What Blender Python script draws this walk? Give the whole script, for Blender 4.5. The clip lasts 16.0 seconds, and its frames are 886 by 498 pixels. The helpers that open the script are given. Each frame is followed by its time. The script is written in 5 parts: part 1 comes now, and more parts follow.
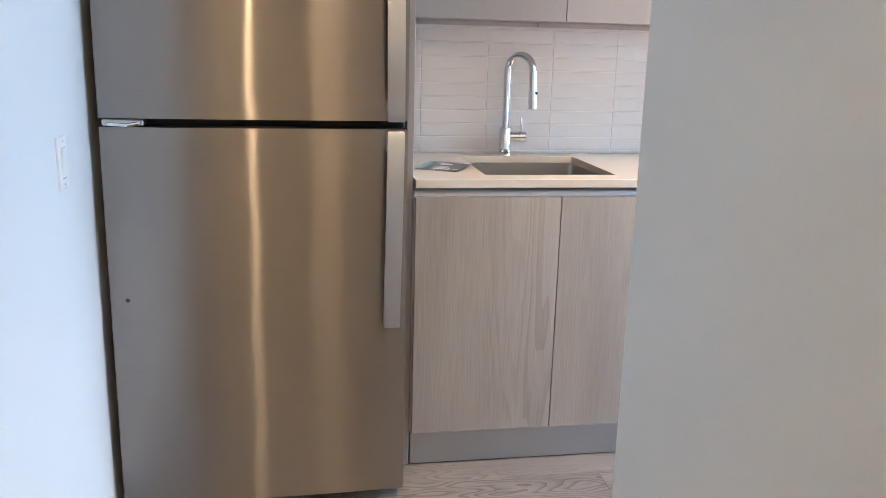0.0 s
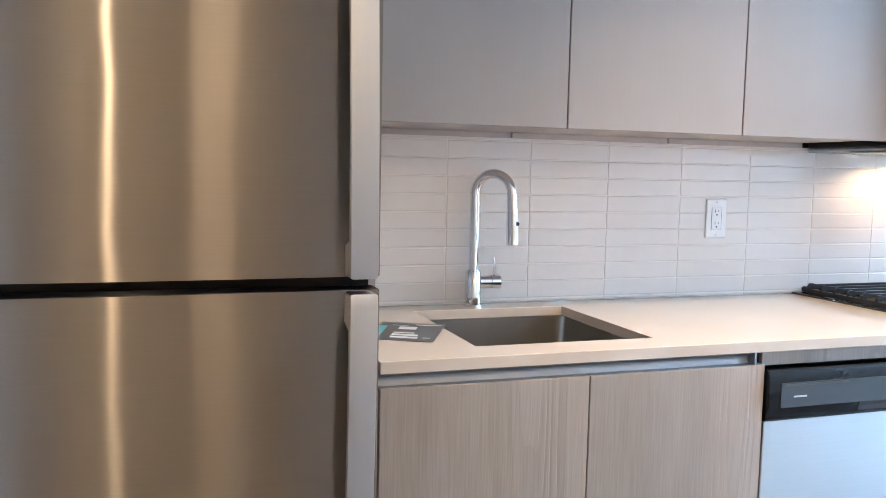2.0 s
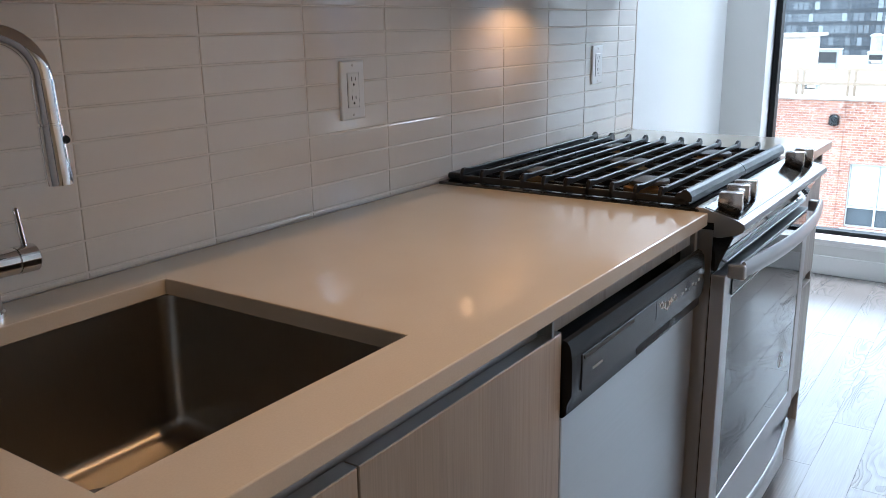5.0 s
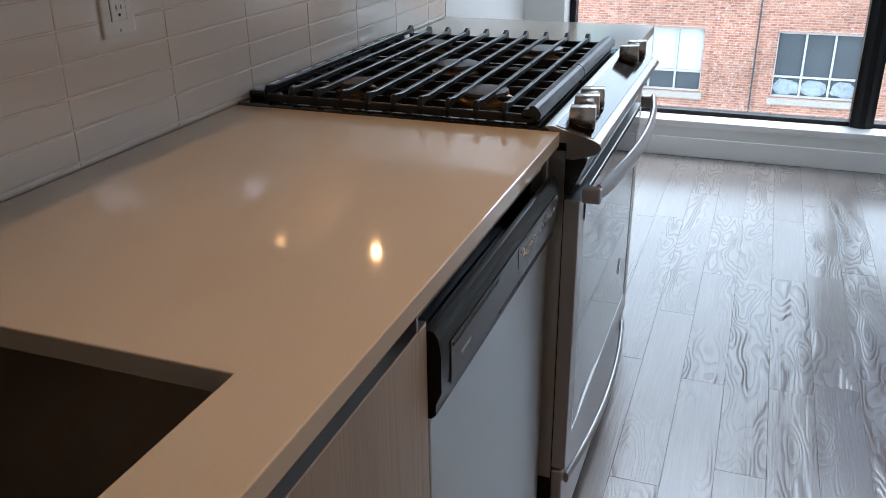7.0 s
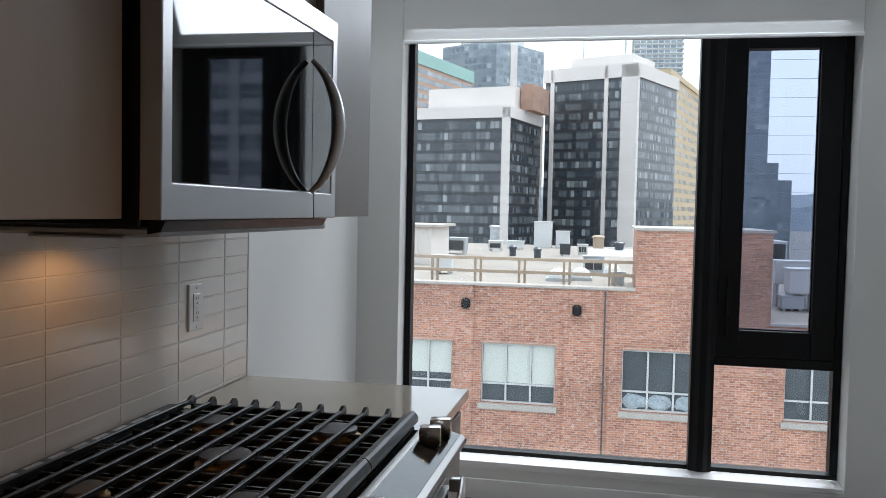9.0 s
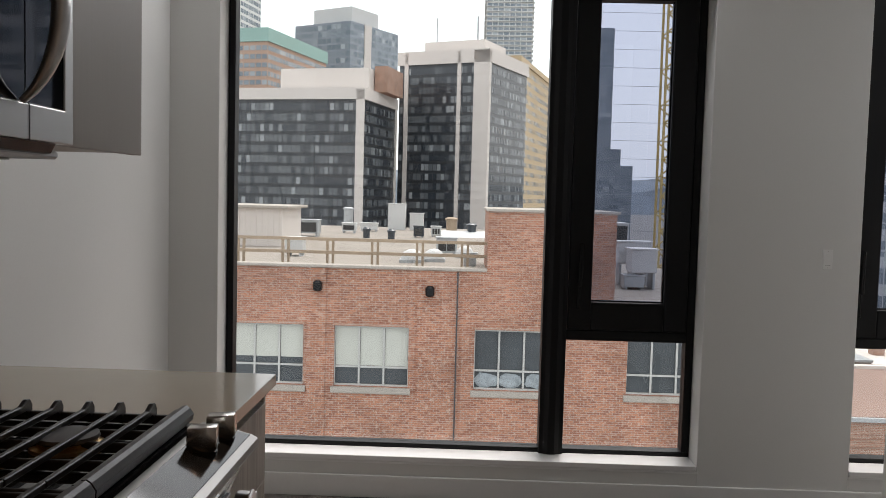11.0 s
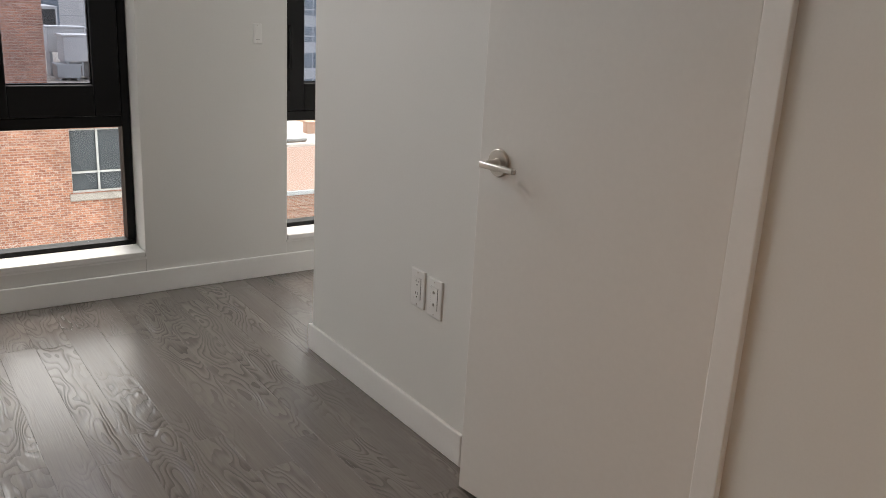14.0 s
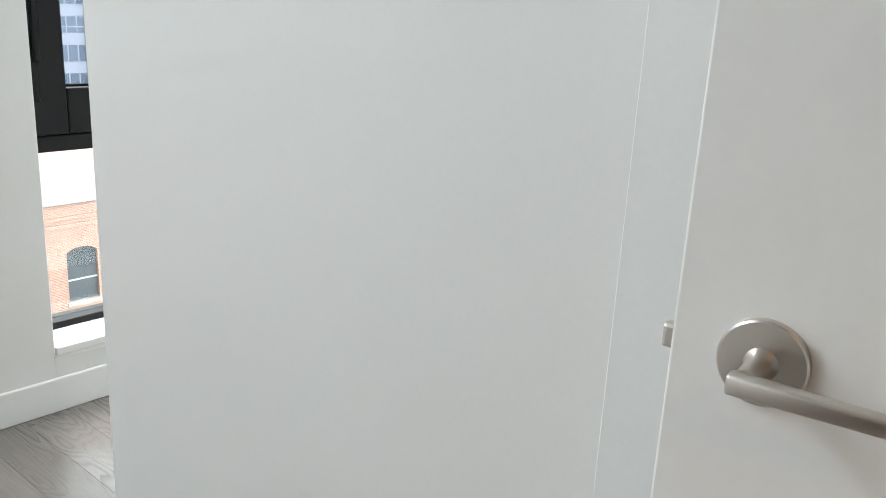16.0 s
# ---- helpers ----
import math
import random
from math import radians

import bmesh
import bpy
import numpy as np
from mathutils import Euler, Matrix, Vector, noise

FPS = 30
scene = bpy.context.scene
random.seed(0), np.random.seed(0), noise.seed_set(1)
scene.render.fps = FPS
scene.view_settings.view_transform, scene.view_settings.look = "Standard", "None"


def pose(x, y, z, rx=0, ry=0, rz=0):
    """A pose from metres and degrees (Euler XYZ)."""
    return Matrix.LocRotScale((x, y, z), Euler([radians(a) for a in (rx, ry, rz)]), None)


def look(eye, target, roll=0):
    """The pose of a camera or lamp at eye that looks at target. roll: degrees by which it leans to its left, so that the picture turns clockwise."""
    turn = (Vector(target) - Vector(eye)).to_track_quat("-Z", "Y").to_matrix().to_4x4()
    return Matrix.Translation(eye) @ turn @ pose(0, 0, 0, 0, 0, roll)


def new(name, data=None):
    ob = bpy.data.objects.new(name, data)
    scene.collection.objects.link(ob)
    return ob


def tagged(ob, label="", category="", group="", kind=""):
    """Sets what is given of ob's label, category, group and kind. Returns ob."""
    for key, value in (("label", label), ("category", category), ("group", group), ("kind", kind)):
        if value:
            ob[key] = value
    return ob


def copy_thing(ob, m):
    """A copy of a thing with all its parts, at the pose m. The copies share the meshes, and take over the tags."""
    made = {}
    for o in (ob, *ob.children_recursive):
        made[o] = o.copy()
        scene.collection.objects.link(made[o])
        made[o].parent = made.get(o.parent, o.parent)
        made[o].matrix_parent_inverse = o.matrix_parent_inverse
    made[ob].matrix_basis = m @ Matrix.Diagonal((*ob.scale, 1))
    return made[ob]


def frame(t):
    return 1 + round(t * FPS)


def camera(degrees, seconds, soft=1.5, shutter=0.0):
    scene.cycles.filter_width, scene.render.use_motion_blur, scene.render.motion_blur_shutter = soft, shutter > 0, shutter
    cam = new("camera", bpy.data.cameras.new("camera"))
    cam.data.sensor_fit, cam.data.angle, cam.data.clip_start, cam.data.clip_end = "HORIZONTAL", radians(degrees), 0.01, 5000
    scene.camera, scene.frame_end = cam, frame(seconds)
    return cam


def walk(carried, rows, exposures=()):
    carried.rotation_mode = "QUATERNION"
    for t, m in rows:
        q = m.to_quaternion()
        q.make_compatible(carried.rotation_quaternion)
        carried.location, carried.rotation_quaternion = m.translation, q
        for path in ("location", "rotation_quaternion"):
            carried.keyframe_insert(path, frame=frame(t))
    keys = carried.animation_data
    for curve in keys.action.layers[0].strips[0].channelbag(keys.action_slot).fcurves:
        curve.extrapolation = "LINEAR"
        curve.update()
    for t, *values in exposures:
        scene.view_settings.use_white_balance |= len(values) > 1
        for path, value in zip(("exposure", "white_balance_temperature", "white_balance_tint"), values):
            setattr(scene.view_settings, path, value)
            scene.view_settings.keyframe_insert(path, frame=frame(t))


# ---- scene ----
cam = camera(55.2, 16.0, soft=0.7)
PATH = [
    (0, (-0.334, -3.024, 1.297), (0.002, -1.11, 0.826), 1.5),
    (0.5, (-0.386, -2.852, 1.301), (-0.068, -0.927, 0.861), 1.8),
    (1, (-0.408, -2.658, 1.306), (-0.064, -0.708, 1.021), 1.7),
    (1.5, (-0.376, -2.368, 1.268), (0.059, -0.426, 1.073), 1.4),
    (2, (-0.389, -2.129, 1.269), (0.251, -0.243, 1.086), 1.2),
    (2.5, (-0.399, -1.942, 1.258), (0.501, -0.166, 1.075), 0.8),
    (3, (-0.349, -1.75, 1.239), (0.785, -0.113, 1.054), 0.4),
    (3.5, (-0.295, -1.596, 1.243), (1.052, -0.129, 1.052), 0.2),
    (3.7, (-0.287, -1.532, 1.247), (1.139, -0.143, 1.055), 0.2),
    (6, (0.045, -0.907, 1.291), (1.68, -0.027, 0.548), -0.2),
    (6.5, (0.08, -0.891, 1.304), (1.752, -0.131, 0.511), -0.4),
    (7, (0.118, -0.925, 1.301), (1.837, -0.284, 0.505), -0.7),
    (7.5, (0.195, -0.972, 1.33), (1.963, -0.445, 0.559), -0.4),
    (8, (0.288, -0.999, 1.36), (2.132, -0.527, 0.745), 0.1),
    (8.5, (0.354, -1.009, 1.396), (2.277, -0.544, 1.102), 0.7),
    (8.7, (0.379, -0.998, 1.398), (2.318, -0.537, 1.234), 0.8),
    (10.8, (0.841, -1.026, 1.309), (2.835, -0.89, 1.237), 1.4),
    (11, (0.863, -1.031, 1.306), (2.859, -0.98, 1.182), 1.5),
    (11.5, (0.901, -0.987, 1.304), (2.871, -1.169, 1.013), 1.7),
    (12, (0.903, -0.981, 1.295), (2.837, -1.339, 0.933), 2.1),
    (12.5, (0.885, -1.019, 1.28), (2.763, -1.598, 0.912), 2.5),
    (13, (0.878, -1.053, 1.273), (2.679, -1.831, 0.883), 2.5),
    (13.5, (0.874, -1.049, 1.273), (2.557, -2.011, 0.781), 2.8),
    (14, (0.956, -1.1, 1.251), (2.523, -2.211, 0.693), 3.1),
    (14.5, (1.229, -1.262, 1.223), (2.67, -2.522, 0.645), 3.4),
    (15, (1.598, -1.428, 1.194), (2.928, -2.806, 0.617), 3.7),
    (15.5, (1.974, -1.578, 1.191), (3.226, -3.031, 0.626), 3.8),
    (16, (2.293, -1.754, 1.132), (3.539, -3.216, 0.574), 3.0),
]
# stops, kelvin and tint of the clip's own automatic exposure
EXPOSURES = [(0.0, 3.75, 4620, 4), (0.5, 3.7, 4600, 4), (1.5, 3.78, 4580, 4), (2.2, 3.74, 4580, 4), (3.0, 3.28, 4680, 4), (3.7, 2.62, 4760, 5), (6.0, 1.88, 5560, 10), (7.5, 1.35, 5540, 10), (8.0, 1.18, 5760, 10),
             (8.7, 0.85, 5950, 11), (11.0, 0.30, 6900, 17), (11.6, 0.34, 7000, 17), (12.5, 0.52, 7300, 18), (14.0, 1.1, 7150, 16), (15.0, 1.88, 6600, 11), (16.0, 2.06, 6380, 9)]
walk(cam, [(t, look(eye, target, roll)) for t, eye, target, roll in PATH], EXPOSURES)

# ---- light ----
world = bpy.data.worlds.new("overcast_sky")
scene.world = world
world.use_nodes = True
wn, wl = world.node_tree.nodes, world.node_tree.links
sky = wn.new("ShaderNodeTexSky")
sky.sky_type = "NISHITA"
sky.sun_disc = False
sky.sun_elevation, sky.sun_rotation = radians(61), radians(115)
sky.air_density, sky.dust_density, sky.ozone_density = 1.0, 6.0, 0.6
cloud = wn.new("ShaderNodeMix")
cloud.data_type = "RGBA"
cloud.inputs[0].default_value = 0.72
cloud.inputs[7].default_value = (10.8, 11.3, 11.9, 1)
wl.new(sky.outputs[0], cloud.inputs[6])
wl.new(cloud.outputs[2], wn["Background"].inputs[0])
wn["Background"].inputs[1].default_value = 0.15

sun = new("sun", bpy.data.lights.new("sun", "SUN"))
sun.data.energy, sun.data.angle, sun.data.color = 2.1, radians(34), (1, 0.985, 0.965)
sun.matrix_world = look((0, 0, 60), (-30, 14, 0))


def area(name, size_x, size_y, watts, color, m):
    lamp = new(name, bpy.data.lights.new(name, "AREA"))
    lamp.data.shape, lamp.data.size, lamp.data.size_y = "RECTANGLE", size_x, size_y
    lamp.data.energy, lamp.data.color = watts, color
    lamp.matrix_world = m
    return lamp


def spot(name, watts, color, radius, place, target, angle, blend=0.6):
    lamp = new(name, bpy.data.lights.new(name, "SPOT"))
    lamp.data.energy, lamp.data.color, lamp.data.shadow_soft_size = watts, color, radius
    lamp.data.spot_size, lamp.data.spot_blend = radians(angle), blend
    lamp.matrix_world = look(place, target)
    return lamp


DAY, WARM = (0.90, 0.96, 1.0), (1.0, 0.66, 0.36)
# Fill lamps added on the room side of the blinds, standing in for sky light
area("window_fill", 1.95, 0.34, 10.0, DAY, look((4.36, -1.0, 2.40), (1.6, -1.0, 0.9)))
area("window_fill", 1.6, 0.34, 6.3, DAY, look((4.36, -3.5, 2.40), (3.4, -3.2, 0.6)))
# Warm lamps: the hall's and the kitchen's ceiling lights, and the cooktop light under the microwave
spot("hall_ceiling_lamp", 5.0, (1.0, 0.58, 0.25), 0.022, (-0.65, -4.2, 2.54), (-0.65, -4.2, 0), 165, 0.2)
spot("hall_ceiling_lamp", 3.9, (1.0, 0.58, 0.25), 0.15, (0.03, -4.2, 2.54), (0.03, -4.2, 0), 165, 0.2)
spot("kitchen_ceiling_lamp", 22, (1.0, 0.55, 0.23), 0.03, (1.0, -1.05, 2.57), (1.0, -1.36, 0), 104, 0.9)
spot("cooktop_lamp", 0.30, (1.0, 0.50, 0.18), 0.008, (1.80, -0.128, 1.336), (1.79, -0.10, 0.90), 156, 0.4)

# ---- materials ----


def material(name, color, rough=0.5, metal=0.0, noise_scale=0.0, noise_amount=0.0, fine_scale=0.0, bump=0.0, stretch=(1, 1, 1),
             aniso=0.0, coat=0.0, spec=0.5, rough_var=0.0, per_object=0.0, per_island=0.0):
    """A surface with two scales of variation in colour and gloss, and a fine relief, in metres."""
    mat = bpy.data.materials.new(name)
    mat.use_nodes = True
    n, l = mat.node_tree.nodes, mat.node_tree.links
    b = n["Principled BSDF"]
    b.inputs["Base Color"].default_value = (*color, 1)
    b.inputs["Roughness"].default_value, b.inputs["Metallic"].default_value = rough, metal
    b.inputs["Anisotropic"].default_value, b.inputs["Coat Weight"].default_value = aniso, coat
    b.inputs["Specular IOR Level"].default_value = spec
    coord = n.new("ShaderNodeTexCoord")
    mapping = n.new("ShaderNodeMapping")
    mapping.inputs["Scale"].default_value = stretch
    l.new(coord.outputs["Object"], mapping.inputs[0])
    out = None
    if noise_amount:
        big, small = n.new("ShaderNodeTexNoise"), n.new("ShaderNodeTexNoise")
        big.inputs["Scale"].default_value, big.inputs["Detail"].default_value = noise_scale, 3
        small.inputs["Scale"].default_value, small.inputs["Detail"].default_value = fine_scale or noise_scale * 9, 5
        for t in (big, small):
            l.new(mapping.outputs[0], t.inputs["Vector"])
        mix = n.new("ShaderNodeMath")
        mix.operation = "ADD"
        l.new(big.outputs[0], mix.inputs[0])
        l.new(small.outputs[0], mix.inputs[1])
        out = mix.outputs[0]
        if per_object or per_island:
            rnd = n.new("ShaderNodeObjectInfo").outputs["Random"] if per_object else n.new("ShaderNodeNewGeometry").outputs["Random Per Island"]
            more = n.new("ShaderNodeMath")
            more.operation = "MULTIPLY_ADD"
            l.new(rnd, more.inputs[0])
            more.inputs[1].default_value = per_object or per_island
            l.new(out, more.inputs[2])
            out = more.outputs[0]
        top = 2.0 + (per_object or per_island)
        ramp = n.new("ShaderNodeMapRange")
        ramp.inputs[1].default_value, ramp.inputs[2].default_value = 0.6, top - 0.6
        ramp.inputs[3].default_value, ramp.inputs[4].default_value = 1 - noise_amount, 1 + noise_amount
        l.new(out, ramp.inputs[0])
        tint = n.new("ShaderNodeVectorMath")
        tint.operation = "SCALE"
        tint.inputs[0].default_value = color
        l.new(ramp.outputs[0], tint.inputs["Scale"])
        l.new(tint.outputs[0], b.inputs["Base Color"])
        if rough_var:
            rr = n.new("ShaderNodeMapRange")
            rr.inputs[1].default_value, rr.inputs[2].default_value = 0.6, top - 0.6
            rr.inputs[3].default_value, rr.inputs[4].default_value = rough - rough_var, rough + rough_var
            l.new(out, rr.inputs[0])
            l.new(rr.outputs[0], b.inputs["Roughness"])
        if bump:
            bp = n.new("ShaderNodeBump")
            bp.inputs["Strength"].default_value, bp.inputs["Distance"].default_value = 1.0, bump
            l.new(small.outputs[0], bp.inputs["Height"])
            l.new(bp.outputs[0], b.inputs["Normal"])
    if aniso:
        tan = n.new("ShaderNodeTangent")
        tan.direction_type, tan.axis = "RADIAL", "Z"
        l.new(tan.outputs[0], b.inputs["Tangent"])
    return mat


def wood(name, dark, light, along, rough, bump, ring=8.0, per_object=True, contrast=0.5, spec=0.5, count=26.0, drawn=0.16, relief=1.0, pore=1.0, shade=0.45, cover=(0.42, 0.60)):
    """Sawn wood with cathedral figure: distorted growth rings drawn out along one axis (0, 1 or 2), fine pores and a shade per board."""
    mat = bpy.data.materials.new(name)
    mat.use_nodes = True
    n, l = mat.node_tree.nodes, mat.node_tree.links
    b = n["Principled BSDF"]
    b.inputs["Specular IOR Level"].default_value = spec
    coord, rnd = n.new("ShaderNodeTexCoord"), n.new("ShaderNodeObjectInfo")
    shift = n.new("ShaderNodeVectorMath")
    shift.operation = "MULTIPLY_ADD"
    comb = n.new("ShaderNodeCombineXYZ")
    for k in range(3):
        l.new(rnd.outputs["Random"], comb.inputs[k])
    l.new(comb.outputs[0], shift.inputs[0])
    shift.inputs[1].default_value = (37.0, 23.0, 51.0) if per_object else (0, 0, 0)
    l.new(coord.outputs["Object"], shift.inputs[2])
    mp = n.new("ShaderNodeMapping")
    scale = [1.0, 1.0, 1.0]
    scale[along] = drawn
    mp.inputs["Scale"].default_value = scale
    l.new(shift.outputs[0], mp.inputs[0])
    field = n.new("ShaderNodeTexNoise")
    field.inputs["Scale"].default_value, field.inputs["Detail"].default_value, field.inputs["Roughness"].default_value = ring, 1.5, 0.45
    l.new(mp.outputs[0], field.inputs["Vector"])
    rings = n.new("ShaderNodeMath")
    rings.operation = "MULTIPLY"
    rings.inputs[1].default_value = count
    l.new(field.outputs[0], rings.inputs[0])
    saw = n.new("ShaderNodeMath")
    saw.operation = "FRACT"
    l.new(rings.outputs[0], saw.inputs[0])
    lines = n.new("ShaderNodeMapRange")
    lines.interpolation_type = "SMOOTHSTEP"
    lines.inputs[1].default_value, lines.inputs[2].default_value = 0.35, 1.0
    lines.inputs[3].default_value, lines.inputs[4].default_value = -0.33, 0.67
    l.new(saw.outputs[0], lines.inputs[0])
    where = n.new("ShaderNodeTexNoise")
    where.inputs["Scale"].default_value, where.inputs["Detail"].default_value = 3.5, 1
    l.new(mp.outputs[0], where.inputs["Vector"])
    mask = n.new("ShaderNodeMapRange")
    mask.inputs[1].default_value, mask.inputs[2].default_value = cover
    l.new(where.outputs[0], mask.inputs[0])
    figure = n.new("ShaderNodeMath")
    figure.operation = "MULTIPLY"
    l.new(lines.outputs[0], figure.inputs[0])
    l.new(mask.outputs[0], figure.inputs[1])
    mp2 = n.new("ShaderNodeMapping")
    fine = [260.0, 260.0, 260.0]
    fine[along] = 7.0
    mp2.inputs["Scale"].default_value = fine
    l.new(shift.outputs[0], mp2.inputs[0])
    pores = n.new("ShaderNodeTexNoise")
    pores.inputs["Scale"].default_value, pores.inputs["Detail"].default_value = 1.0, 4
    l.new(mp2.outputs[0], pores.inputs["Vector"])
    cloud_n = n.new("ShaderNodeTexNoise")
    cloud_n.inputs["Scale"].default_value = 5.0
    l.new(mp.outputs[0], cloud_n.inputs["Vector"])
    h = n.new("ShaderNodeMath")
    h.operation = "MULTIPLY_ADD"
    l.new(figure.outputs[0], h.inputs[0])
    h.inputs[1].default_value = -contrast
    even = n.new("ShaderNodeMath")
    even.operation = "MULTIPLY_ADD"
    l.new(pores.outputs[0], even.inputs[0])
    even.inputs[1].default_value, even.inputs[2].default_value = pore, 0.5 * (1 - pore)
    l.new(even.outputs[0], h.inputs[2])
    add = n.new("ShaderNodeMath")
    add.operation = "ADD"
    l.new(h.outputs[0], add.inputs[0])
    l.new(cloud_n.outputs[0], add.inputs[1])
    add2 = n.new("ShaderNodeMath")
    add2.operation = "MULTIPLY_ADD"
    l.new(rnd.outputs["Random"], add2.inputs[0])
    add2.inputs[1].default_value = shade if per_object else 0.0
    l.new(add.outputs[0], add2.inputs[2])
    ramp = n.new("ShaderNodeMapRange")
    ramp.inputs[1].default_value, ramp.inputs[2].default_value = 0.25, 1.55
    l.new(add2.outputs[0], ramp.inputs[0])
    mixc = n.new("ShaderNodeMix")
    mixc.data_type = "RGBA"
    mixc.inputs[6].default_value, mixc.inputs[7].default_value = (*dark, 1), (*light, 1)
    l.new(ramp.outputs[0], mixc.inputs[0])
    l.new(mixc.outputs[2], b.inputs["Base Color"])
    rr = n.new("ShaderNodeMapRange")
    rr.inputs[3].default_value, rr.inputs[4].default_value = rough + 0.06, rough - 0.04
    l.new(ramp.outputs[0], rr.inputs[0])
    l.new(rr.outputs[0], b.inputs["Roughness"])
    bp = n.new("ShaderNodeBump")
    bp.inputs["Distance"].default_value = bump
    deep = n.new("ShaderNodeMath")
    deep.operation = "MULTIPLY_ADD"
    l.new(figure.outputs[0], deep.inputs[0])
    deep.inputs[1].default_value = -relief
    quiet = n.new("ShaderNodeMath")
    quiet.operation = "MULTIPLY"
    quiet.inputs[1].default_value = 0.35
    l.new(pores.outputs[0], quiet.inputs[0])
    l.new(quiet.outputs[0], deep.inputs[2])
    l.new(deep.outputs[0], bp.inputs["Height"])
    l.new(bp.outputs[0], b.inputs["Normal"])
    return mat


def brushed_metal(name, color, lobes, share, dent=0.0012):
    """Sheet metal brushed sideways: a sharp and a broad reflection, both drawn out upright, over faint brush lines."""
    mat = bpy.data.materials.new(name)
    mat.use_nodes = True
    n, l = mat.node_tree.nodes, mat.node_tree.links
    n.remove(n["Principled BSDF"])
    coord, mp, lines, tone, tint = (n.new("ShaderNode" + k) for k in ("TexCoord", "Mapping", "TexNoise", "MapRange", "VectorMath"))
    mp.inputs["Scale"].default_value = (6.0, 6.0, 420.0)
    lines.inputs["Scale"].default_value, lines.inputs["Detail"].default_value = 1.0, 3
    tone.inputs[3].default_value, tone.inputs[4].default_value = 0.95, 1.05
    tint.operation = "SCALE"
    tint.inputs[0].default_value = color
    l.new(coord.outputs["Object"], mp.inputs[0])
    l.new(mp.outputs[0], lines.inputs["Vector"])
    l.new(lines.outputs[0], tone.inputs[0])
    l.new(tone.outputs[0], tint.inputs["Scale"])
    tan = n.new("ShaderNodeTangent")
    tan.direction_type, tan.axis = "RADIAL", "Z"
    mix = n.new("ShaderNodeMixShader")
    mix.inputs[0].default_value = share
    # shallow waves of the pressed sheet
    swell, dents, waves = n.new("ShaderNodeMapping"), n.new("ShaderNodeTexNoise"), n.new("ShaderNodeBump")
    swell.inputs["Scale"].default_value = (5.0, 5.0, 4.0)
    dents.inputs["Scale"].default_value, dents.inputs["Detail"].default_value = 1.0, 1.0
    waves.inputs["Distance"].default_value = dent
    l.new(coord.outputs["Object"], swell.inputs[0])
    l.new(swell.outputs[0], dents.inputs["Vector"])
    l.new(dents.outputs[0], waves.inputs["Height"])
    for k, (rough, drawn) in enumerate(lobes):
        g = n.new("ShaderNodeBsdfAnisotropic")
        g.inputs["Roughness"].default_value, g.inputs["Anisotropy"].default_value, g.inputs["Rotation"].default_value = rough, drawn, 0.0
        l.new(tint.outputs[0], g.inputs["Color"])
        l.new(tan.outputs[0], g.inputs["Tangent"])
        l.new(waves.outputs[0], g.inputs["Normal"])
        l.new(g.outputs[0], mix.inputs[k + 1])
    l.new(mix.outputs[0], n["Material Output"].inputs[0])
    return mat


def clear_glass(name, tint, gloss=1.0):
    mat = bpy.data.materials.new(name)
    mat.use_nodes = True
    n, l = mat.node_tree.nodes, mat.node_tree.links
    n.remove(n["Principled BSDF"])
    clear, shine, mix, fres = (n.new("ShaderNode" + k) for k in ("BsdfTransparent", "BsdfGlossy", "MixShader", "Fresnel"))
    clear.inputs[0].default_value = (*tint, 1)
    shine.inputs[0].default_value, shine.inputs["Roughness"].default_value = (gloss, gloss, gloss, 1), 0.0
    fres.inputs[0].default_value = 1.45
    l.new(fres.outputs[0], mix.inputs[0])
    l.new(clear.outputs[0], mix.inputs[1])
    l.new(shine.outputs[0], mix.inputs[2])
    l.new(mix.outputs[0], n["Material Output"].inputs[0])
    return mat


